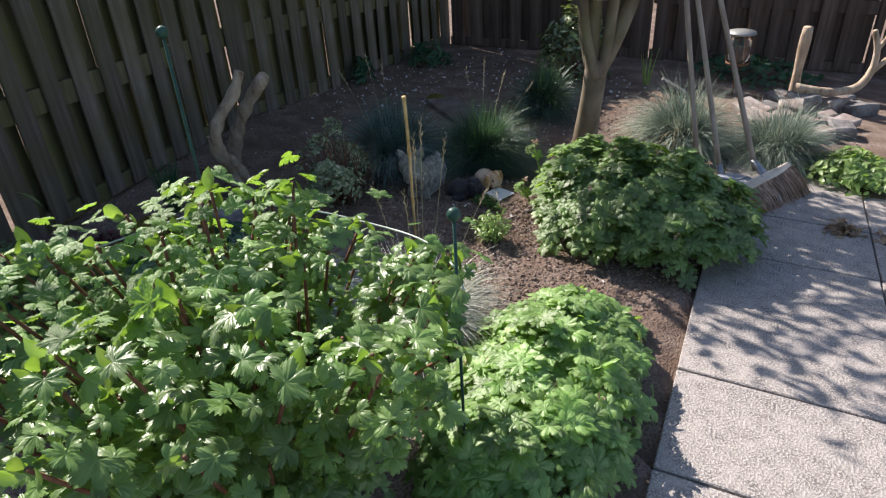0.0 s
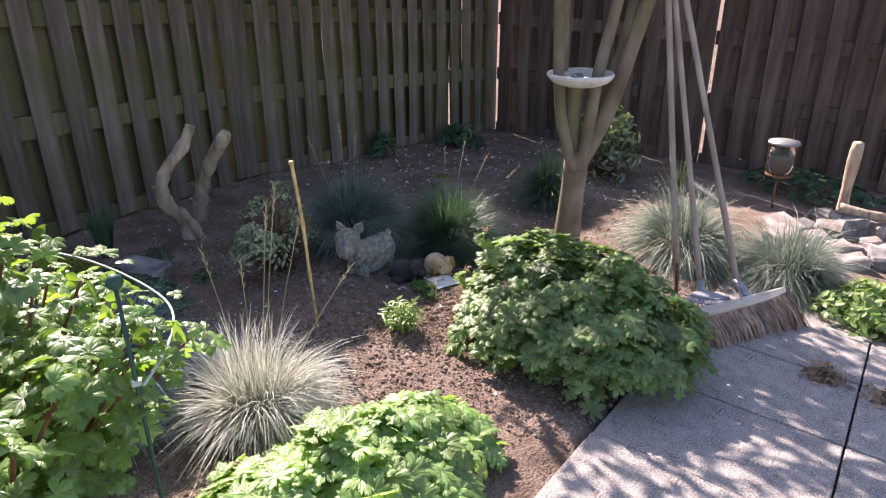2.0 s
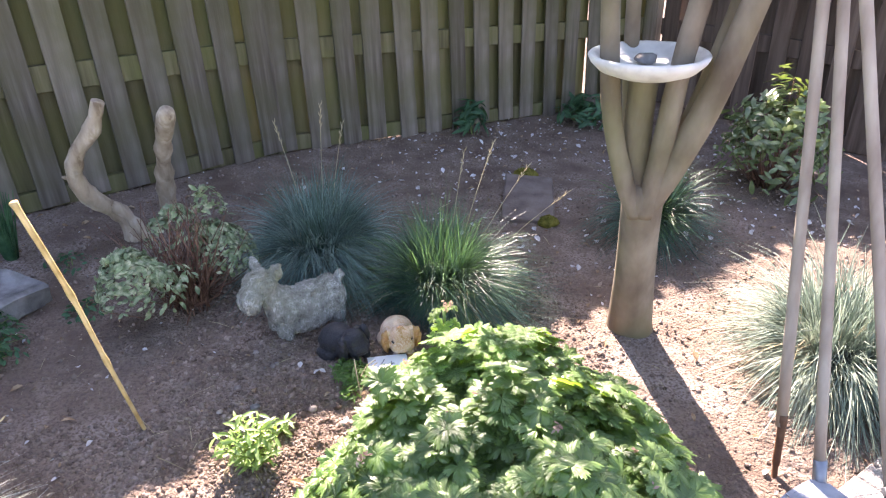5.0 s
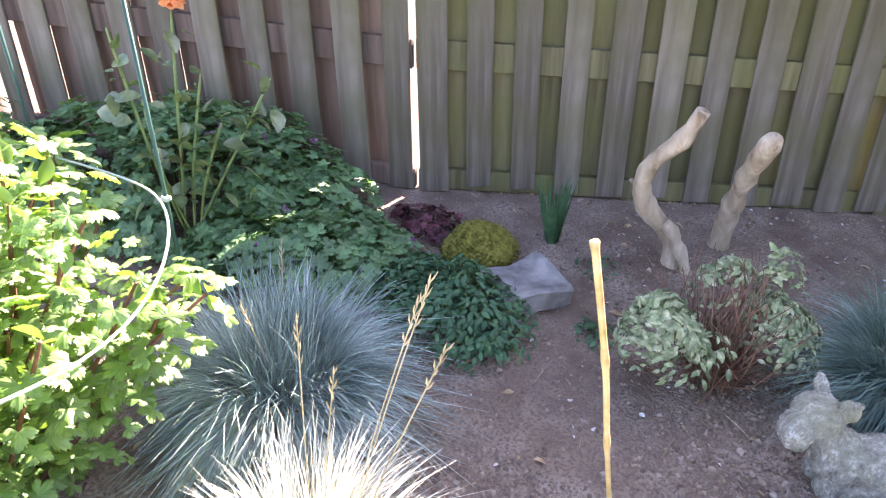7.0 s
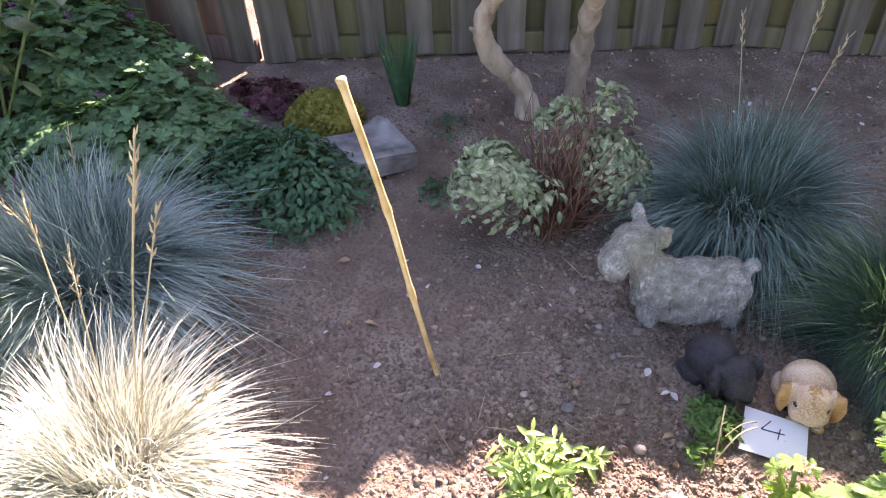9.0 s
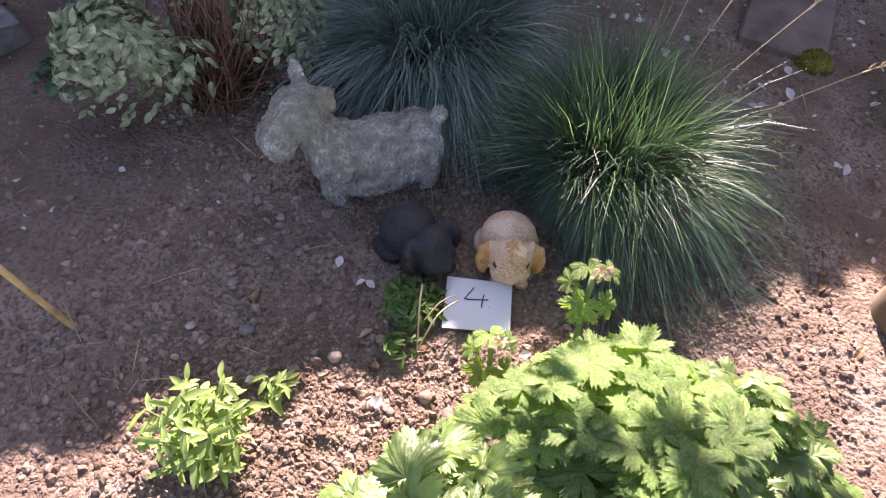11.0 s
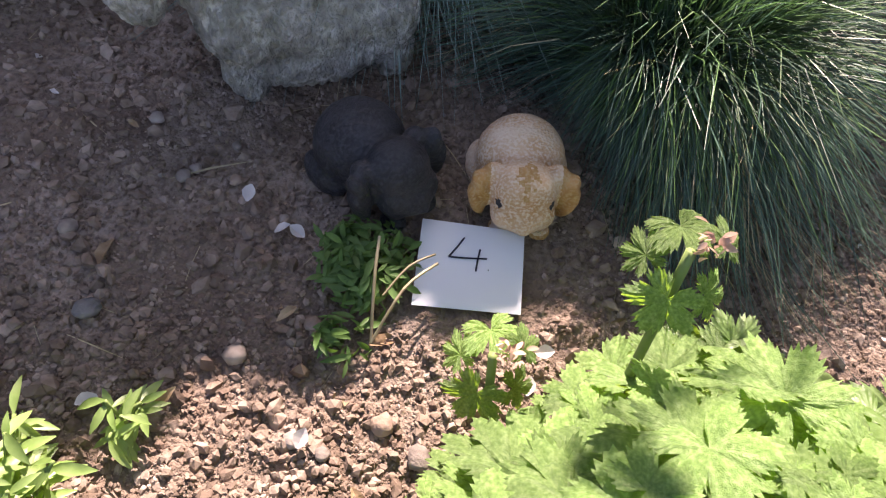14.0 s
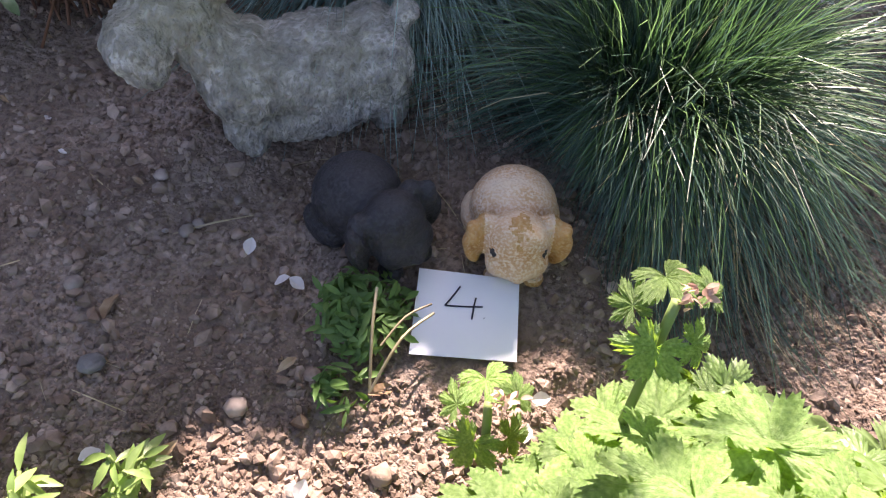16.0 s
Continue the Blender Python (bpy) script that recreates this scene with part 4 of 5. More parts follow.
def rose():
    t = thing("rose_bush", -2.66, -0.09, None, "thin rose bush with one orange bloom by the fence", "rose")
    tips = [(0.1, 0.04, 0.92), (0.0, -0.15, 0.88), (0.26, 0.3, 0.66), (0.12, 0.1, 0.7), (-0.06, -0.05, 0.6), (0.15, 0.14, 0.52)]
    pts = []
    for k, tip in enumerate(tips):
        p = smooth_path([(0.02 * k - 0.05, 0.01, 0), Vector(tip) * 0.5 + Vector((0.03, -0.03, 0)), tip], 5)
        part("cane", mesh_of("cane", *tube(p, [0.0055] * (len(p) - 1) + [0.003], 6), STEM_GREEN, True), t)
        for i in range(16):
            f = 0.45 + 0.55 * i / 15
            q = p[min(int(f * (len(p) - 1)), len(p) - 1)]
            pts.append((q + Vector(rng.normal(0, 0.05, 3)), Vector((rng.normal(), rng.normal(), 0.8)).normalized()))
    foliage("leaves", t, GLOSSY, pts, [oval(0.65, 0.1, 0.2, 4)], 0.075, 0.5)
    top = Vector(tips[0]) + Vector((0, 0, 0.03))
    pet = [(top + Vector((0.014 * math.cos(i), 0.014 * math.sin(i), 0.004 * (i % 3))), Vector((math.cos(i), math.sin(i), 0.7))) for i in range(16)]
    foliage("bloom", t, ORANGE, pet, [oval(0.9, 0.2, -0.2, 3)], 0.05, 0.2, label="orange rose bloom")


rose()

# ---- stone animals: each one plain mesh ----
def figure(name, x, y, rz, blobs, mat, label, voxel=0.006, extra=None, bumps=0.0, grow=(1, 1, 1)):
    """Rounded masses fused into one figure. blobs: centre, radii, turn in degrees about x, y, z."""
    bm = bmesh.new()
    for c, r, e in blobs:
        b = bmesh.new()
        bmesh.ops.create_icosphere(b, subdivisions=3, radius=1)
        m = Matrix.LocRotScale(Vector(c), Euler([radians(a) for a in e]), Vector(r))
        bmesh.ops.transform(b, matrix=m, verts=b.verts)
        tmp = bpy.data.meshes.new("tmp")
        b.to_mesh(tmp)
        b.free()
        bm.from_mesh(tmp)
        bpy.data.meshes.remove(tmp)
    me = bpy.data.meshes.new(name)
    bm.to_mesh(me)
    bm.free()
    me.materials.append(mat)
    raw = new(name, me)
    rm = raw.modifiers.new("fuse", "REMESH")
    rm.mode, rm.voxel_size = "VOXEL", voxel
    sm = raw.modifiers.new("soft", "SMOOTH")
    sm.factor, sm.iterations = 0.5, 3
    fused = bpy.data.meshes.new_from_object(raw.evaluated_get(bpy.context.evaluated_depsgraph_get()))
    raw.modifiers.clear()
    old = raw.data
    raw.data = fused
    bpy.data.meshes.remove(old)
    if bumps:
        for v in fused.vertices:
            n = Vector(v.normal)
            s = noise.noise(v.co * 22) * 0.5 + noise.noise(Vector((v.co.x * 130, v.co.y * 70, v.co.z * 55))) * 0.6
            v.co = v.co + n * (bumps * s)
    fused.materials.clear()
    for mm in (mat, *(extra[1] if extra else ())):
        fused.materials.append(mm)
    if extra:
        for poly in fused.polygons:
            poly.material_index = extra[0](poly.center)
    fused.shade_smooth()
    raw.matrix_basis = pose(x, y, gz(x, y) - 0.012, 0, 0, rz) @ Matrix.Diagonal((*grow, 1))
    return tagged(raw, label, "statue")


figure("stone_dog", -0.24, 0.375, 210, [
    ((-0.02, 0, 0.125), (0.155, 0.078, 0.082), (0, 0, 0)),
    ((-0.115, 0, 0.115), (0.066, 0.078, 0.09), (0, 0, 0)),
    ((-0.01, 0, 0.07), (0.15, 0.074, 0.066), (0, 0, 0)),
    ((0.09, 0.0, 0.14), (0.075, 0.075, 0.085), (0, 0, 0)),
    ((0.125, -0.015, 0.19), (0.055, 0.058, 0.07), (0, 20, 0)),
    ((0.158, -0.034, 0.247), (0.07, 0.07, 0.058), (0, 0, 30)),
    ((0.216, 0.0, 0.23), (0.056, 0.052, 0.044), (0, 15, 30)),
    ((0.226, 0.004, 0.203), (0.037, 0.047, 0.045), (0, 0, 30)),
    ((0.142, -0.082, 0.286), (0.013, 0.026, 0.042), (32, 0, 30)),
    ((0.138, -0.096, 0.306), (0.01, 0.014, 0.032), (40, 0, 30)),
    ((0.1, 0.0, 0.292), (0.013, 0.027, 0.042), (-28, 0, 30)),
    ((0.096, 0.012, 0.316), (0.01, 0.014, 0.032), (-34, 0, 30)),
    ((0.11, 0.028, 0.056), (0.034, 0.032, 0.07), (0, 0, 0)),
    ((0.11, -0.045, 0.05), (0.036, 0.034, 0.075), (0, 0, 0)),
    ((-0.125, 0.03, 0.056), (0.04, 0.034, 0.07), (0, 0, 0)),
    ((-0.125, -0.048, 0.05), (0.042, 0.036, 0.075), (0, 0, 0)),
    ((-0.168, 0, 0.185), (0.024, 0.02, 0.03), (0, -20, 0)),
], CONCRETE, "weathered grey stone terrier statue on bare soil", 0.0042, None, 0.009, (0.95, 1, 1))

RABBIT = [
    ((-0.045, 0, 0.062), (0.078, 0.063, 0.065), (0, 0, 0)),
    ((0.0, 0, 0.048), (0.055, 0.054, 0.048), (0, 0, 0)),
    ((0.05, 0.0, 0.086), (0.05, 0.044, 0.044), (0, 28, 0)),
    ((0.088, 0.0, 0.06), (0.026, 0.03, 0.026), (0, 20, 0)),
    ((0.074, -0.022, 0.06), (0.03, 0.022, 0.03), (0, 20, 0)),
    ((0.074, 0.022, 0.06), (0.03, 0.022, 0.03), (0, 20, 0)),
    ((0.112, 0.0, 0.056), (0.008, 0.01, 0.008), (0, 0, 0)),
    ((0.03, -0.041, 0.1), (0.02, 0.016, 0.02), (30, 8, 0)),
    ((0.03, 0.041, 0.1), (0.02, 0.016, 0.02), (-30, 8, 0)),
    ((0.04, -0.053, 0.078), (0.024, 0.013, 0.042), (20, 12, 0)),
    ((0.04, 0.053, 0.078), (0.024, 0.013, 0.042), (-20, 12, 0)),
    ((0.046, -0.061, 0.058), (0.024, 0.011, 0.04), (14, 14, 0)),
    ((0.046, 0.061, 0.058), (0.024, 0.011, 0.04), (-14, 14, 0)),
    ((0.075, -0.026, 0.013), (0.024, 0.018, 0.016), (0, 0, 0)),
    ((0.075, 0.026, 0.013), (0.024, 0.018, 0.016), (0, 0, 0)),
    ((-0.06, -0.052, 0.025), (0.05, 0.022, 0.03), (0, 0, 0)),
    ((-0.06, 0.052, 0.025), (0.05, 0.022, 0.03), (0, 0, 0)),
    ((-0.125, 0, 0.04), (0.022, 0.022, 0.022), (0, 0, 0)),
]


def rabbit_paint(c):
    """Paint of the rabbit figures: 1 on the ears and feet, 2 on the eyes."""
    if ((c.x - 0.079) / 2) ** 2 + (abs(c.y) - 0.035) ** 2 + (c.z - 0.086) ** 2 < 0.0055 ** 2:
        return 2
    if abs(c.y) > 0.047 and c.x > 0.012 and c.z > 0.022:
        return 1
    brow = abs(c.y) / 0.02 + abs(c.x - 0.055) / 0.034 + noise.noise(c * 150) * 0.9
    return 1 if brow < 0.75 and c.z > 0.09 or (c.z < 0.022 and c.x > 0.05) else 0


figure("black_rabbit", -0.088, 0.185, -38, RABBIT, BLACK_STATUE, "small black lop-eared rabbit figure on soil", 0.0038, (rabbit_paint, (BLACK_STATUE, BLACK_STATUE)), 0.0012, (0.88, 1.06, 1.0))
figure("tan_rabbit", 0.113, 0.218, -80, RABBIT, TAN_STATUE, "small orange-tan lop-eared rabbit figure on soil", 0.0038, (rabbit_paint, (TAN_EAR, BLACK_STATUE)), 0.0012, (0.8, 1.04, 0.95))

# ---- the numbered note ----
def note_card():
    t = thing("paper_note", 0.0, 0.0, gz(0, 0) + 0.011, "square white paper note with a handwritten number", "paper")
    A, B, C, D = Vector((0, 0, 0)), Vector((0.144, 0.018, -0.004)), Vector((0.133, 0.146, -0.006)), Vector((-0.012, 0.132, 0.004))
    def at(u, v, lift=0.0):
        p = A.lerp(B, u).lerp(D.lerp(C, u), v)
        return p + Vector((0, 0, lift + 0.0015 * math.sin(u * 2.6) * math.sin(v * 2.2)))
    N, verts, faces = 8, [], []
    for z in (0.0, -0.0008):
        for j in range(N + 1):
            for i in range(N + 1):
                verts.append(at(i / N, j / N, z))
    S = (N + 1) ** 2
    for j in range(N):
        for i in range(N):
            a = j * (N + 1) + i
            faces.append((a, a + 1, a + N + 2, a + N + 1))
            faces.append((S + a, S + a + N + 1, S + a + N + 2, S + a + 1))
    part("sheet", mesh_of("sheet", verts, faces, PAPER, True), t)
    def stroke(pts, w):
        path = [at(u, v, 0.0012) for u, v in pts]
        dense = smooth_path(path, 3)
        return tube(dense, w, 5)
    v, f = join(stroke([(0.42, 0.82), (0.36, 0.7), (0.29, 0.575)], 0.0013), stroke([(0.29, 0.575), (0.46, 0.58), (0.65, 0.6)], 0.0013),
                stroke([(0.58, 0.7), (0.565, 0.58), (0.555, 0.44)], 0.0013), stroke([(0.668, 0.465), (0.675, 0.465)], 0.0012))
    part("number_4", mesh_of("number_4", v, f, INK), t, "handwritten 4 with a dot in dark ink")


note_card()
t = thing("dry_twig", -0.04, -0.03, None, "thin forked dry twig over the weed tuft", "twig")
part("twig", mesh_of("twig", *join(tube(smooth_path([(0, -0.03, 0.0), (-0.01, 0.04, 0.05), (-0.015, 0.09, 0.065)], 4), 0.0022, 5),
     tube(smooth_path([(0, -0.03, 0.0), (0.03, 0.03, 0.05), (0.065, 0.075, 0.05)], 4), 0.002, 5), tube(smooth_path([(0.005, 0.02, 0.04), (0.03, 0.06, 0.055), (0.06, 0.085, 0.055)], 4), 0.0016, 5)), DRYGRASS), t)

# ---- sticks and branches ----
t = thing("garden_cane", -0.715, -0.17, None, "leaning golden dry cane stuck in the soil", "cane")
pth = smooth_path([(0, 0, -0.06), (-0.032, -0.047, 0.3), (-0.05, -0.08, 0.55), (-0.085, -0.125, 0.845)], 8)
part("cane", mesh_of("cane", *tube(pth, [0.006 + 0.0024 * i / len(pth) + (0.0025 if i % 8 == 0 else 0) for i in range(len(pth))], 8), BAMBOO, True), t)
t = thing("driftwood_branch", -1.13, 1.2, None, "crooked bleached driftwood branch standing by the fence", "branch")
pth = smooth_path([(0.02, -0.02, -0.08), (0.0, 0.0, 0.1), (-0.08, -0.1, 0.25), (-0.1, -0.16, 0.38), (-0.05, -0.19, 0.5), (0.04, -0.2, 0.6), (0.1, -0.21, 0.72)], 5)
part("limb", mesh_of("limb", *tube(pth, [0.043 - 0.014 * i / len(pth) + 0.016 * noise.noise(p * 17) for i, p in enumerate(pth)], 12), DRIFT, True), t)
part("leg", mesh_of("leg", *tube(smooth_path([(0.1, -0.02, -0.06), (0.05, -0.03, 0.08), (-0.02, -0.06, 0.2)], 4), [0.026 + 0.006 * math.sin(k * 2.1) for k in range(9)], 9), DRIFT, True), t)
part("knot", mesh_of("knot", *tube([(-0.1, -0.16, 0.37), (-0.15, -0.17, 0.39)], [0.022, 0.006], 8), DRIFT, True), t)
t = thing("driftwood_branch", -1.02, 1.45, None, "straight bleached driftwood branch standing by the fence", "branch")
pth = smooth_path([(0.0, 0.05, -0.08), (0.03, 0.0, 0.15), (0.1, -0.12, 0.4), (0.2, -0.28, 0.62)], 5)
part("limb", mesh_of("limb", *tube(pth, [0.05 - 0.014 * i / len(pth) + 0.014 * noise.noise(p * 19) for i, p in enumerate(pth)], 12), DRIFT, True), t)

# ---- rock, moss, stepping stones ----
def rock(x, y, sx, sy, sz, rz, mat, label, seed, sharp=0.04, name="rock", lift=0.0, group=""):
    bm = box_bm(sx, sy, sz, min(sx, sy, sz) * 0.12)
    bmesh.ops.subdivide_edges(bm, edges=bm.edges[:], cuts=3, use_grid_fill=True)
    for v in bm.verts:
        v.co += Vector((noise.noise(v.co * 5 + Vector((seed, 0, 0))), noise.noise(v.co * 5 + Vector((0, seed, 5))), noise.noise(v.co * 5 + Vector((0, 3, seed))))) * sharp
    ob = new(name, bm_mesh(name, bm, mat))
    ob.matrix_basis = pose(x, y, gz(x, y) + sz * 0.22 + lift, rng.uniform(-6, 6), rng.uniform(-6, 6), rz)
    return tagged(ob, label, "rock", group)


rock(-1.44, 0.51, 0.27, 0.34, 0.13, -20, GREYROCK, "flat grey rock beside the moss", 1.0, 0.055, lift=0.012)


def moss_cushion(x, y, r, h, n, label):
    """A low cushion of many small rounded tufts on a domed core."""
    core = lump(1.0, 8, 1.0, 0.12, 2)
    for v in core.verts:
        v.co = Vector((v.co.x * r * 0.96, v.co.y * r * 0.96, max(v.co.z, -0.3) * h * 0.9))
    cv, cf = [v.co.copy() for v in core.verts], [tuple(v.index for v in face.verts) for face in core.faces]
    core.free()
    b = lump(0.5, 3, 0.8, 0.3, 1)
    tv, tf = np.array([tuple(v.co) for v in b.verts]), [tuple(v.index for v in face.verts) for face in b.faces]
    b.free()
    mats = []
    for k in range(n):
        q, a = math.sqrt((k + 0.5) / n), k * 2.39996
        p = Vector((r * q * math.cos(a), r * q * math.sin(a), h * (1 - q ** 2.4) * 0.92 + 0.004)) * (1 + 0.08 * noise.noise(Vector((q * 9, a, 0))))
        mats.append(mat4(p, Euler((a, q * 3, a * 2)).to_quaternion(), r * 0.13 * rng.uniform(0.6, 1.5)))
    v, f = join((cv, cf), stack(tv, tf, np.array(mats)))
    ob = new("moss_cushion", mesh_of("moss_cushion", v, f, MOSS, True))
    ob.location = (x, y, gz(x, y) + 0.01)
    return tagged(ob, label, "moss")


moss_cushion(-1.75, 0.68, 0.165, 0.12, 420, "yellow-green moss cushion beside the grey rock")
STEP = material("brown_step_stone", [(0.12, 0.09, 0.075), (0.18, 0.14, 0.12), (0.22, 0.18, 0.155)], 9, 0.9, 0.6, 70)
ob = new("stepping_stone", bm_mesh("stepping_stone", box_bm(0.29, 0.62, 0.05, 0.008), STEP))
ob.matrix_basis = pose(0.95, 1.6, gz(0.95, 1.6) + 0.008, 0, 4.6, -14)
tagged(ob, "soil-stained rectangular stepping stone in the bed", "stone")
for x, y, r in ((0.98, 1.28, 0.06), (1.02, 1.98, 0.08)):
    moss_cushion(x, y, r, 0.035, 90, "small yellow-green moss patch on the stepping stone")

# ---- tools leaning on the tree ----
def handle_mesh(a, b, r):
    pth = [Vector(a).lerp(Vector(b), k / 6) for k in range(7)]
    return mesh_of("handle", *tube(pth, [r * (1 + 0.04 * math.sin(k * 1.7)) for k in range(7)], 12), HANDLE, True)


t = thing("push_broom", 1.29, -0.9, None, "wide outdoor broom with brown bristles and grey handle", "broom")
ang = 3.0
bar = part("head", bm_mesh("head", box_bm(0.66, 0.05, 0.032, 0.006), BROOMBAR), t, "pale worn wooden broom head")
bar.matrix_basis = pose(0, 0.0, 0.145, 35, 4.6, ang)
pieces = []
for k in range(1500):
    u, w = rng.uniform(-0.32, 0.32), rng.uniform(-0.022, 0.022)
    a = Vector((u, w * 0.8, 0.13))
    b = Vector((u * 1.06 + rng.normal(0, 0.018), w - 0.11 + rng.normal(0, 0.02), -0.012 + rng.uniform(0, 0.03) - SLOPE * u))
    m = a.lerp(b, 0.5) + Vector((rng.normal(0, 0.004), -0.015, 0.004))
    pieces.append(tube([a, m, b], [0.0022, 0.0022, 0.0016], 3, False))
v, f = join(*pieces)
part("bristles", mesh_of("bristles", v, f, BRISTLE), t, "coarse brown plant-fibre bristles")
part("handle", handle_mesh((0.06, 0.09, 0.15), (-0.06, 0.84, 2.1), 0.0155), t)
part("socket", mesh_of("socket", *tube([(0.065, 0.0, 0.12), (0.055, 0.12, 0.21)], [0.024, 0.019], 12), STEEL, True), t, "metal handle socket")
part("brace", mesh_of("brace", *tube([(-0.03, -0.005, 0.165), (0.05, 0.1, 0.2)], [0.005, 0.005], 6), STEEL, True), t)

t = thing("leaf_rake", 1.275, -0.63, None, "grey fan leaf rake with wooden handle leaning on the tree", "rake")
part("handle", handle_mesh((0, 0, 0.1), (0.075, 0.62, 1.85), 0.0155), t)
part("collar", mesh_of("collar", *tube([(-0.003, -0.03, 0.03), (0.002, 0.015, 0.15)], [0.02, 0.019], 12), STEEL, True), t)
def fan(a, r, z):
    return Vector((math.sin(a) * r, -math.cos(a) * r, z - SLOPE * math.sin(a) * r))


def flat_tine(path, wide, thick):
    """A flat strip with thickness along a path."""
    v, f = [], []
    for i, p in enumerate(path):
        d = path[min(i + 1, len(path) - 1)] - path[max(i - 1, 0)]
        sd = Vector((-d.y, d.x, 0)).normalized() * wide * 0.5
        up = Vector((0, 0, thick * 0.5))
        v += [p - sd - up, p + sd - up, p + sd + up, p - sd + up]
    for i in range(len(path) - 1):
        for k in range(4):
            f.append((i * 4 + k, i * 4 + (k + 1) % 4, i * 4 + 4 + (k + 1) % 4, i * 4 + 4 + k))
    f += [(3, 2, 1, 0), tuple(len(v) - 4 + k for k in range(4))]
    return v, f


for k in range(17):
    a = radians(-26 - 38 + 76 * k / 16)
    p0, p1, p2, p3 = fan(a, 0.03, 0.1), fan(a, 0.16, 0.115), fan(a, 0.34, 0.085), fan(a, 0.4, 0.012)
    part("tine", mesh_of("tine", *flat_tine(smooth_path([p0, p1, p2, p3], 3), 0.0105, 0.003), RAKE), t)
for r, z in ((0.16, 0.119), (0.22, 0.114)):
    arc = [fan(radians(-26 - 39 + 78 * k / 16), r, z) for k in range(17)]
    part("cross_band", mesh_of("cross_band", *flat_tine(arc, 0.014, 0.004), RAKE), t)
rim = [fan(radians(-26 - 39 + 78 * k / 16), 0.15, 0.108) for k in range(17)]
web = [Vector((0, 0, 0.096))] + rim
part("web", mesh_of("web", web + [p - Vector((0, 0, 0.003)) for p in web], [(0, i, i + 1) for i in range(1, 17)] + [(18, 19 + i, 18 + i) for i in range(1, 17)], RAKE), t, "grey plastic web between the tines")

t = thing("hand_cultivator", 1.235, -0.48, None, "long-handled garden hoe with rusty blade leaning on the tree", "hoe")
part("handle", handle_mesh((0, 0, 0.16), (0.075, 0.45, 1.85), 0.0165), t)
part("blade", mesh_of("blade", *tube(smooth_path([(0, 0, 0.2), (-0.005, -0.02, 0.08), (-0.02, -0.05, 0.0), (-0.05, -0.08, -0.02)], 5), [0.012] * 8 + [0.009] * 8, 8), RUST, True), t, "rusty curved iron tine")

# ---- plant support ----
t = thing("plant_support_hoop", -1.9, -1.15, None, "pale plastic plant support hoop on dark green stakes", "plant support")
o = Vector((-1.9, -1.15, gz(-1.9, -1.15)))
stakes = [(Vector((-1.48, -1.51, 0)), 1.04), (Vector((-2.43, -0.64, 0)), 1.5), (Vector((-1.81, -0.6, 0)), 1.4)]
cx, cy, hr, hz = -1.97, -1.2, 0.6, 0.68
arc = []
for k in range(33):
    a = radians(-33 + 158 * k / 32)
    x, y = cx + hr * math.cos(a), cy + hr * math.sin(a)
    arc.append(Vector((x, y, gz(x, y) + hz + 0.015 * math.sin(k * 0.4))) - o)
part("hoop", mesh_of("hoop", *tube(arc, 0.0034, 8), PALE_PLASTIC, True), t, "pale plastic half hoop")
for p, top in stakes:
    foot = Vector((p.x, p.y, gz(p.x, p.y) - 0.08)) - o
    head = Vector((p.x, p.y, top)) - o
    st = part("stake", mesh_of("stake", *tube([foot, foot.lerp(head, 0.5), head], [0.005, 0.005, 0.005], 8), DARKGREEN_PLASTIC, True), t)
    bm = bmesh.new()
    bmesh.ops.create_uvsphere(bm, u_segments=16, v_segments=10, radius=0.018)
    for v in bm.verts:
        v.co = v.co * 1.0 + head
        v.co.z += 0.006
    part("cap", bm_mesh("cap", bm, DARKGREEN_PLASTIC, True), st, "round green plastic cap")
    ring = Vector((p.x, p.y, gz(p.x, p.y) + hz)) - o
    bm = box_bm(0.022, 0.02, 0.014, 0.003, ring)
    part("clip", bm_mesh("clip", bm, PALE_PLASTIC), st)

# ---- rockery ----
for k in range(26):
    a, r = rng.uniform(0, 6.28), math.sqrt(rng.uniform(0, 1))
    x, y = 3.2 + 0.62 * r * math.cos(a), -0.25 + 0.5 * r * math.sin(a)
    s = rng.uniform(0.1, 0.24)
    rock(x, y, s * rng.uniform(0.8, 1.4), s, s * rng.uniform(0.4, 0.8), rng.uniform(0, 180), PALEROCK if k % 3 else GREYROCK,
         "pale broken rock in the rockery pile" if k % 3 else "grey broken rock in the rockery pile", k * 1.7, 0.03, "rockery_stone", 0.05 * (1 - r), "rockery stones")
t = thing("driftwood_post", 3.55, 0.1, None, "short bleached wooden post beside the rockery", "post")
part("post", mesh_of("post", *tube(smooth_path([(0.02, 0, -0.05), (0.0, 0.0, 0.3), (-0.02, -0.02, 0.66)], 5), [0.041 + 0.005 * math.sin(k) for k in range(11)], 10), DRIFT, True), t)
t = thing("driftwood_root", 3.5, -0.2, None, "forked bleached driftwood root on the rockery", "branch")
for pts, r0, r1 in (([(-0.15, 0.2, 0.2), (0.0, 0.0, 0.17), (0.15, -0.15, 0.2), (0.25, -0.2, 0.32), (0.26, -0.2, 0.5), (0.22, -0.16, 0.66)], 0.04, 0.022),
                    ([(0.25, -0.2, 0.32), (0.33, -0.28, 0.45), (0.36, -0.3, 0.56)], 0.026, 0.014), ([(0.26, -0.2, 0.5), (0.32, -0.22, 0.58), (0.36, -0.22, 0.62)], 0.02, 0.012)):
    pp = smooth_path(pts, 5)
    part("limb", mesh_of("limb", *tube(pp, [r0 + (r1 - r0) * i / (len(pp) - 1) for i in range(len(pp))], 10), DRIFT, True), t)
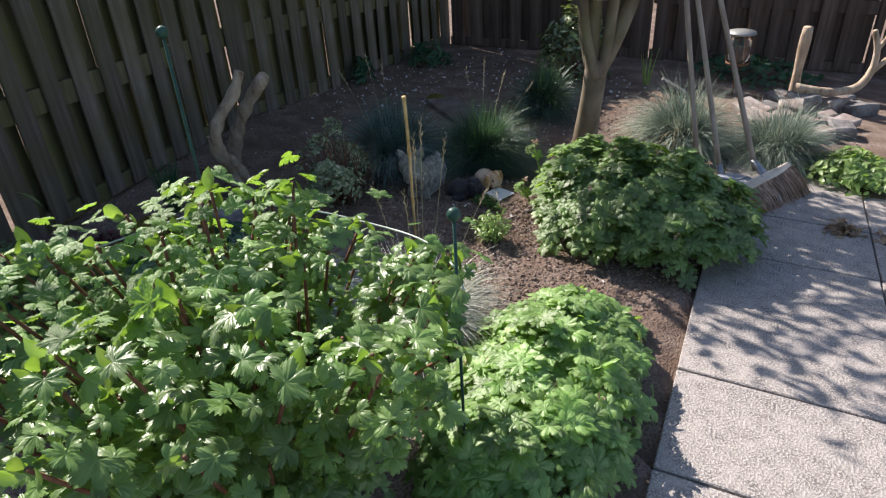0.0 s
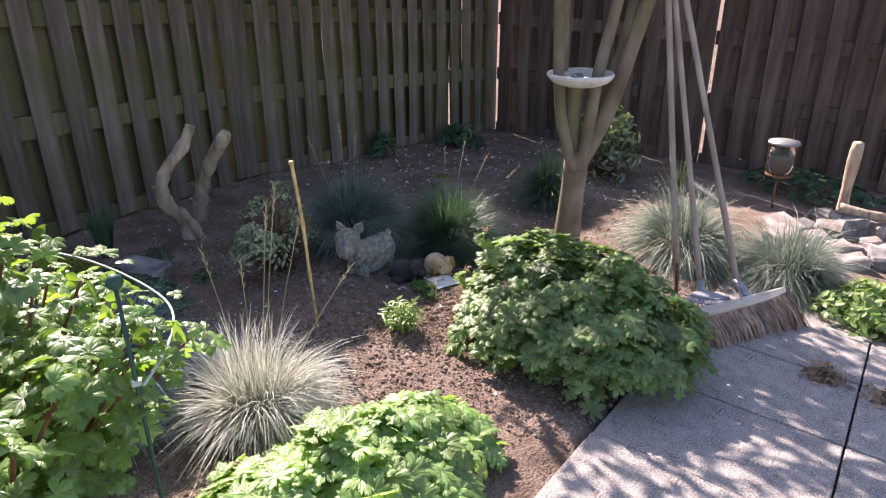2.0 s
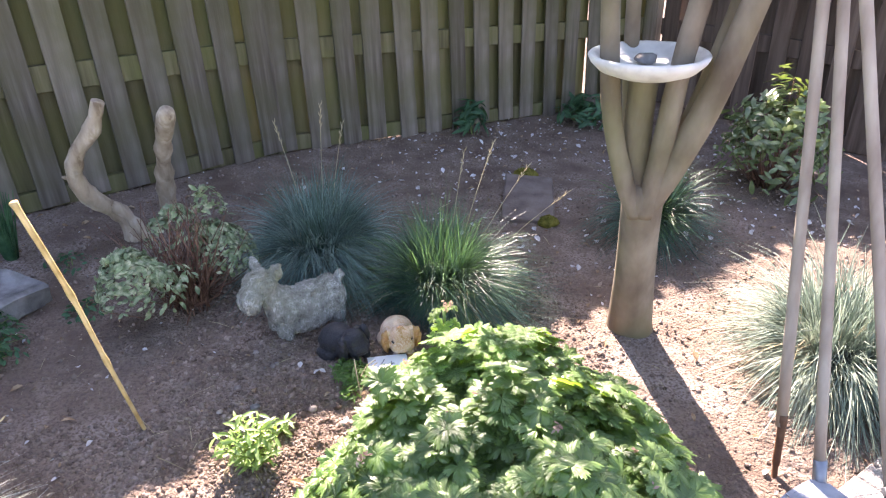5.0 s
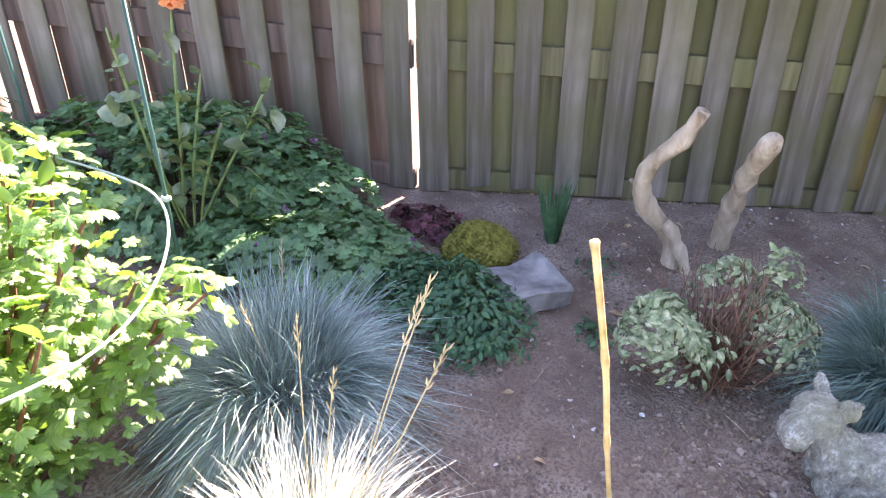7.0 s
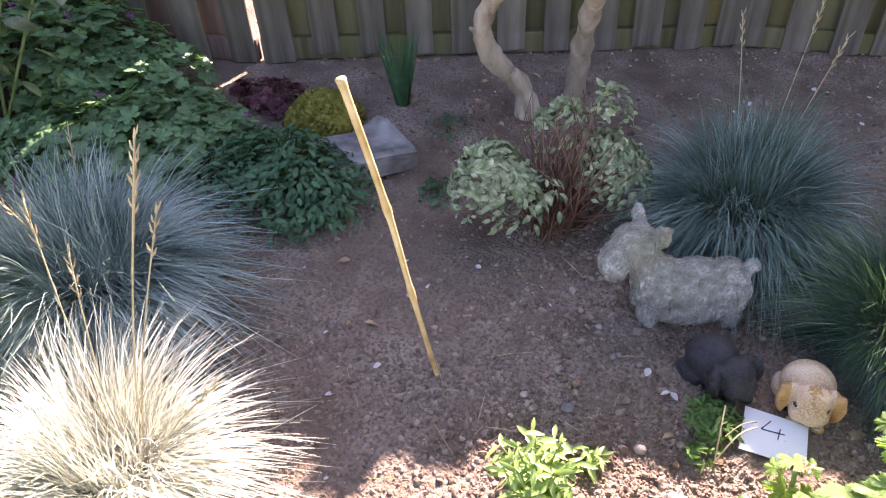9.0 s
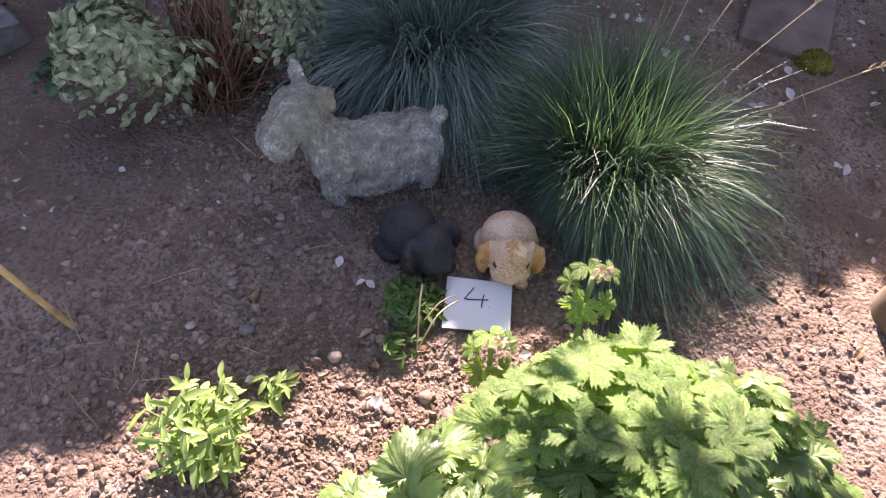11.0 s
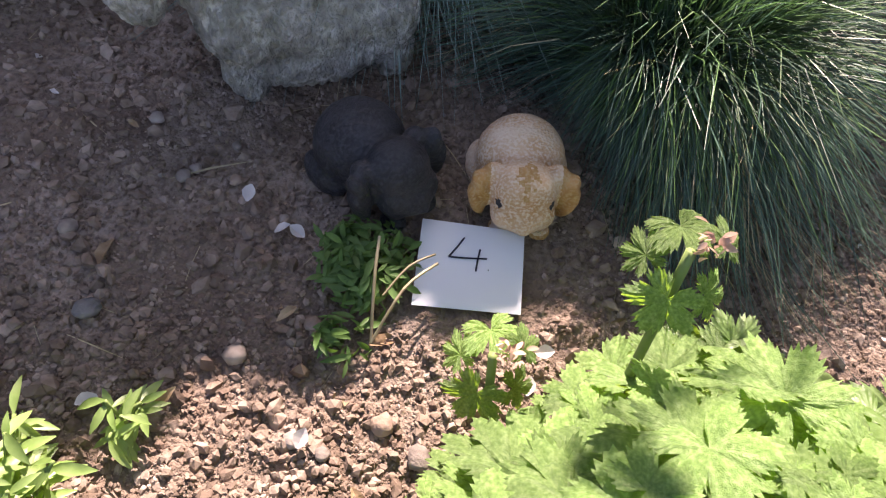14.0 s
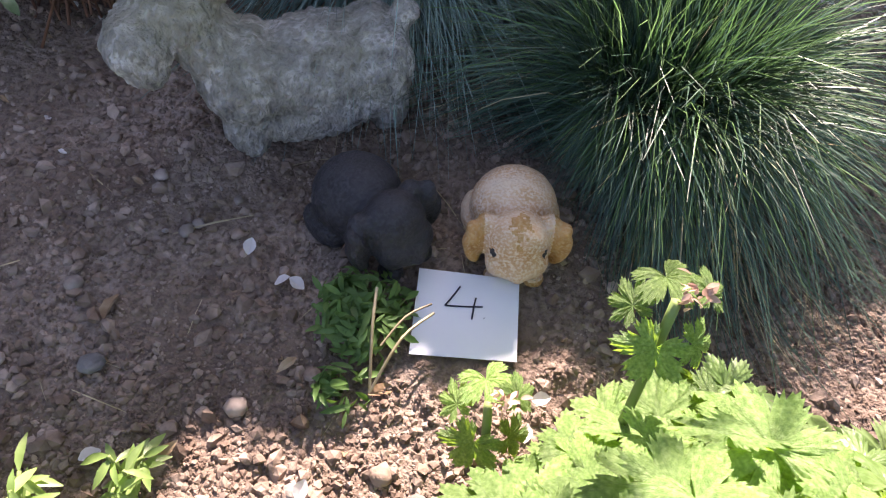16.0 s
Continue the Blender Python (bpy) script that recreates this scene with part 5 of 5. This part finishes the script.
t = thing("garden_lantern", 3.34, 0.55, None, "glass garden lantern with flat metal lid on a stake", "lantern")
part("stake", mesh_of("stake", *tube([(0, 0, -0.05), (0, 0, 0.3)], [0.008, 0.008], 8), RUST, True), t)
def disc(name, r, z0, z1, mat, parent, label=""):
    return part(name, mesh_of(name, *tube([(0, 0, z0), (0, 0, z1)], [r, r * 0.97], 28), mat, True), parent, label)
disc("base", 0.1, 0.29, 0.31, RUST, t)
disc("glass", 0.095, 0.312, 0.55, GLASS, t, "clear glass body")
disc("lid", 0.12, 0.553, 0.57, GREY_PLANE, t, "flat pale metal lid")
for k in range(4):
    a = k * 1.5708 + 0.4
    part("rod", mesh_of("rod", *tube([(0.103 * math.cos(a), 0.103 * math.sin(a), 0.3), (0.103 * math.cos(a), 0.103 * math.sin(a), 0.56)], [0.003, 0.003], 6), RUST), t)
part("finial", mesh_of("finial", *tube([(0.1, 0, 0.565), (0.1, 0, 0.65)], [0.004, 0.003], 6), RUST), t)
ob = new("slate_tile", bm_mesh("slate_tile", box_bm(0.22, 0.26, 0.02, 0.003), GREYROCK))
ob.matrix_basis = pose(2.95, 0.9, gz(2.95, 0.9) + 0.07, 28, 10, 35)
tagged(ob, "tilted grey slate tile lying in the bed", "tile")

# ---- leaf heaps on the paving ----
for x, y, n in ((1.25, -1.42, 60), (1.33, -1.64, 34)):
    t = thing("leaf_heap", x, y, gz(x, y) + 0.012, "small swept heap of brown leaves on the paving", "leaves")
    pts = []
    for k in range(n):
        p = Vector((rng.normal(0, 0.045), rng.normal(0, 0.04), 0))
        p.z = 0.045 * math.exp(-(p.x ** 2 + p.y ** 2) / 0.004) * rng.uniform(0.2, 1) + 0.004
        pts.append((p, Vector(rng.normal(0, 0.5, 3)) + Vector((0, 0, 1))))
    foliage("leaves", t, LITTER, pts, [oval(0.5, 0.3, 0.3, 4)], 0.045, 0.4)

# ---- pebbles that can be told apart ----
for k, (x, y, r, mt) in enumerate(((-0.35, 0.117, 0.014, STONE), (-0.34, 0.135, 0.012, STONE), (-0.39, -0.1, 0.02, GREYROCK), (-0.2, -0.112, 0.018, STONE), (-0.2, 0.09, 0.011, STONE),
                                   (-0.46, 0.0, 0.016, STONE), (-0.3, 0.19, 0.009, STONE), (-0.42, 0.2, 0.013, STONE), (-0.1, -0.2, 0.014, PALEROCK), (-0.06, -0.21, 0.012, PALEROCK),
                                   (0.05, -0.19, 0.02, PALEROCK), (0.0, -0.16, 0.018, CLOD), (-0.28, 0.13, 0.012, CLOD), (-0.5, -0.12, 0.013, STONE), (-0.12, -0.05, 0.013, CLOD))):
    ob = new("pebble", bm_mesh("pebble", lump(r * 0.8, k + 1, 0.65, 0.25), mt, True))
    ob.location = (x, y, soil_height(x, y) + r * 0.35)
    tagged(ob, "small rounded pebble on bare soil", "pebble", "pebbles on the bed")

# ---- loose stuff: clods, petals, litter ----
def scatter(name, label, category, n, mat, template, faces, size, area, lift=0.2, flat=0.6, power=2.2):
    mats = []
    while len(mats) < n:
        x, y = rng.uniform(area[0], area[1]), rng.uniform(area[2], area[3])
        if in_paving(x, y) or (-0.03 < x < 0.17 and -0.03 < y < 0.16):
            continue
        s = size[0] + (size[1] - size[0]) * rng.uniform(0, 1) ** power
        q = Euler((rng.normal(0, flat), rng.normal(0, flat), rng.uniform(0, 6.28))).to_quaternion()
        mats.append(mat4((x, y, soil_height(x, y) + s * lift), q, s))
    v, f = stack(template, faces, np.array(mats))
    return tagged(new(name, mesh_of(name, v, f, mat)), label, category, kind="stuff")


def lump_arrays(seed, sub=1):
    bm = lump(0.5, seed, 0.75, 0.5, sub)
    v, f = np.array([tuple(p.co) for p in bm.verts]), [tuple(p.index for p in face.verts) for face in bm.faces]
    bm.free()
    return v, f


for k, (n, size, area, lift) in enumerate(((24000, (0.002, 0.008), (-0.6, 0.7, -0.4, 0.6), 0.15), (9500, (0.004, 0.019), (-0.8, 0.9, -0.45, 0.8), 0.05), (800, (0.012, 0.032), (-0.62, 0.6, -0.42, 0.5), 0.02), (7500, (0.003, 0.016), (-0.5, 0.6, -0.55, -0.06), 0.1), (17000, (0.006, 0.024), (-2.2, 2.6, -1.2, 3.2), 0.05), (7000, (0.004, 0.022), (-1.2, 0.3, -1.3, -0.15), 0.04))):
    scatter("soil_clods", "loose crumbs and clods of brown soil", "soil", n, CLOD, *lump_arrays(k + 2), size, area, lift, 1.0, 3.0)
scatter("gravel_bits", "small scattered stone chips in the soil", "gravel", 500, PALEROCK, *lump_arrays(9), (0.005, 0.018), (-2.2, 2.6, -1.2, 3.0), 0.25, 1.0)
scatter("fallen_petals", "scattered fallen white petals on the soil", "petals", 420, PETAL, *oval(0.75, 0.3, -0.25, 3), (0.012, 0.03), (-2.0, 2.8, -1.2, 3.2), 0.25, 0.35)
scatter("fallen_petals", "many fallen white petals under the far shrubs", "petals", 420, PETAL, *oval(0.75, 0.3, -0.25, 3), (0.016, 0.042), (0.2, 3.0, 0.7, 3.3), 0.3, 0.35)
scatter("leaf_litter", "dry brown leaf litter on the soil", "leaves", 1100, LITTER, *oval(0.45, 0.3, 0.3, 3), (0.015, 0.05), (-2.2, 4.2, -1.2, 3.4), 0.25, 0.4)
scatter("dry_stalks", "thin dry grass stalks lying on the soil", "grass", 420, DRYGRASS, np.array([(-0.008, 0, 0), (0.008, 0, 0), (0.02, 0.5, 0.03), (0.0, 0.5, 0.045), (0.004, 1, 0), (-0.004, 1, 0)]),
        [(0, 1, 2, 3), (3, 2, 4, 5)], (0.04, 0.13), (-1.2, 1.4, -0.8, 1.5), 0.02, 0.1)
for k, (x, y) in enumerate(((-0.254, 0.099), (-0.162, 0.063), (-0.33, -0.2), (-1.018, 0.142), (0.17, -0.03), (-0.09, -0.21), (0.52, 0.02))):
    v, f = oval(0.8, 0.3, -0.3, 4)
    ob = new("white_petal", mesh_of("white_petal", v * 0.024, f, PETAL))
    ob.matrix_basis = pose(x, y, soil_height(x, y) + 0.012, 6, 4, 70 * k)
    tagged(ob, "single fallen white petal on bare soil", "petal", "fallen petals on the bed")
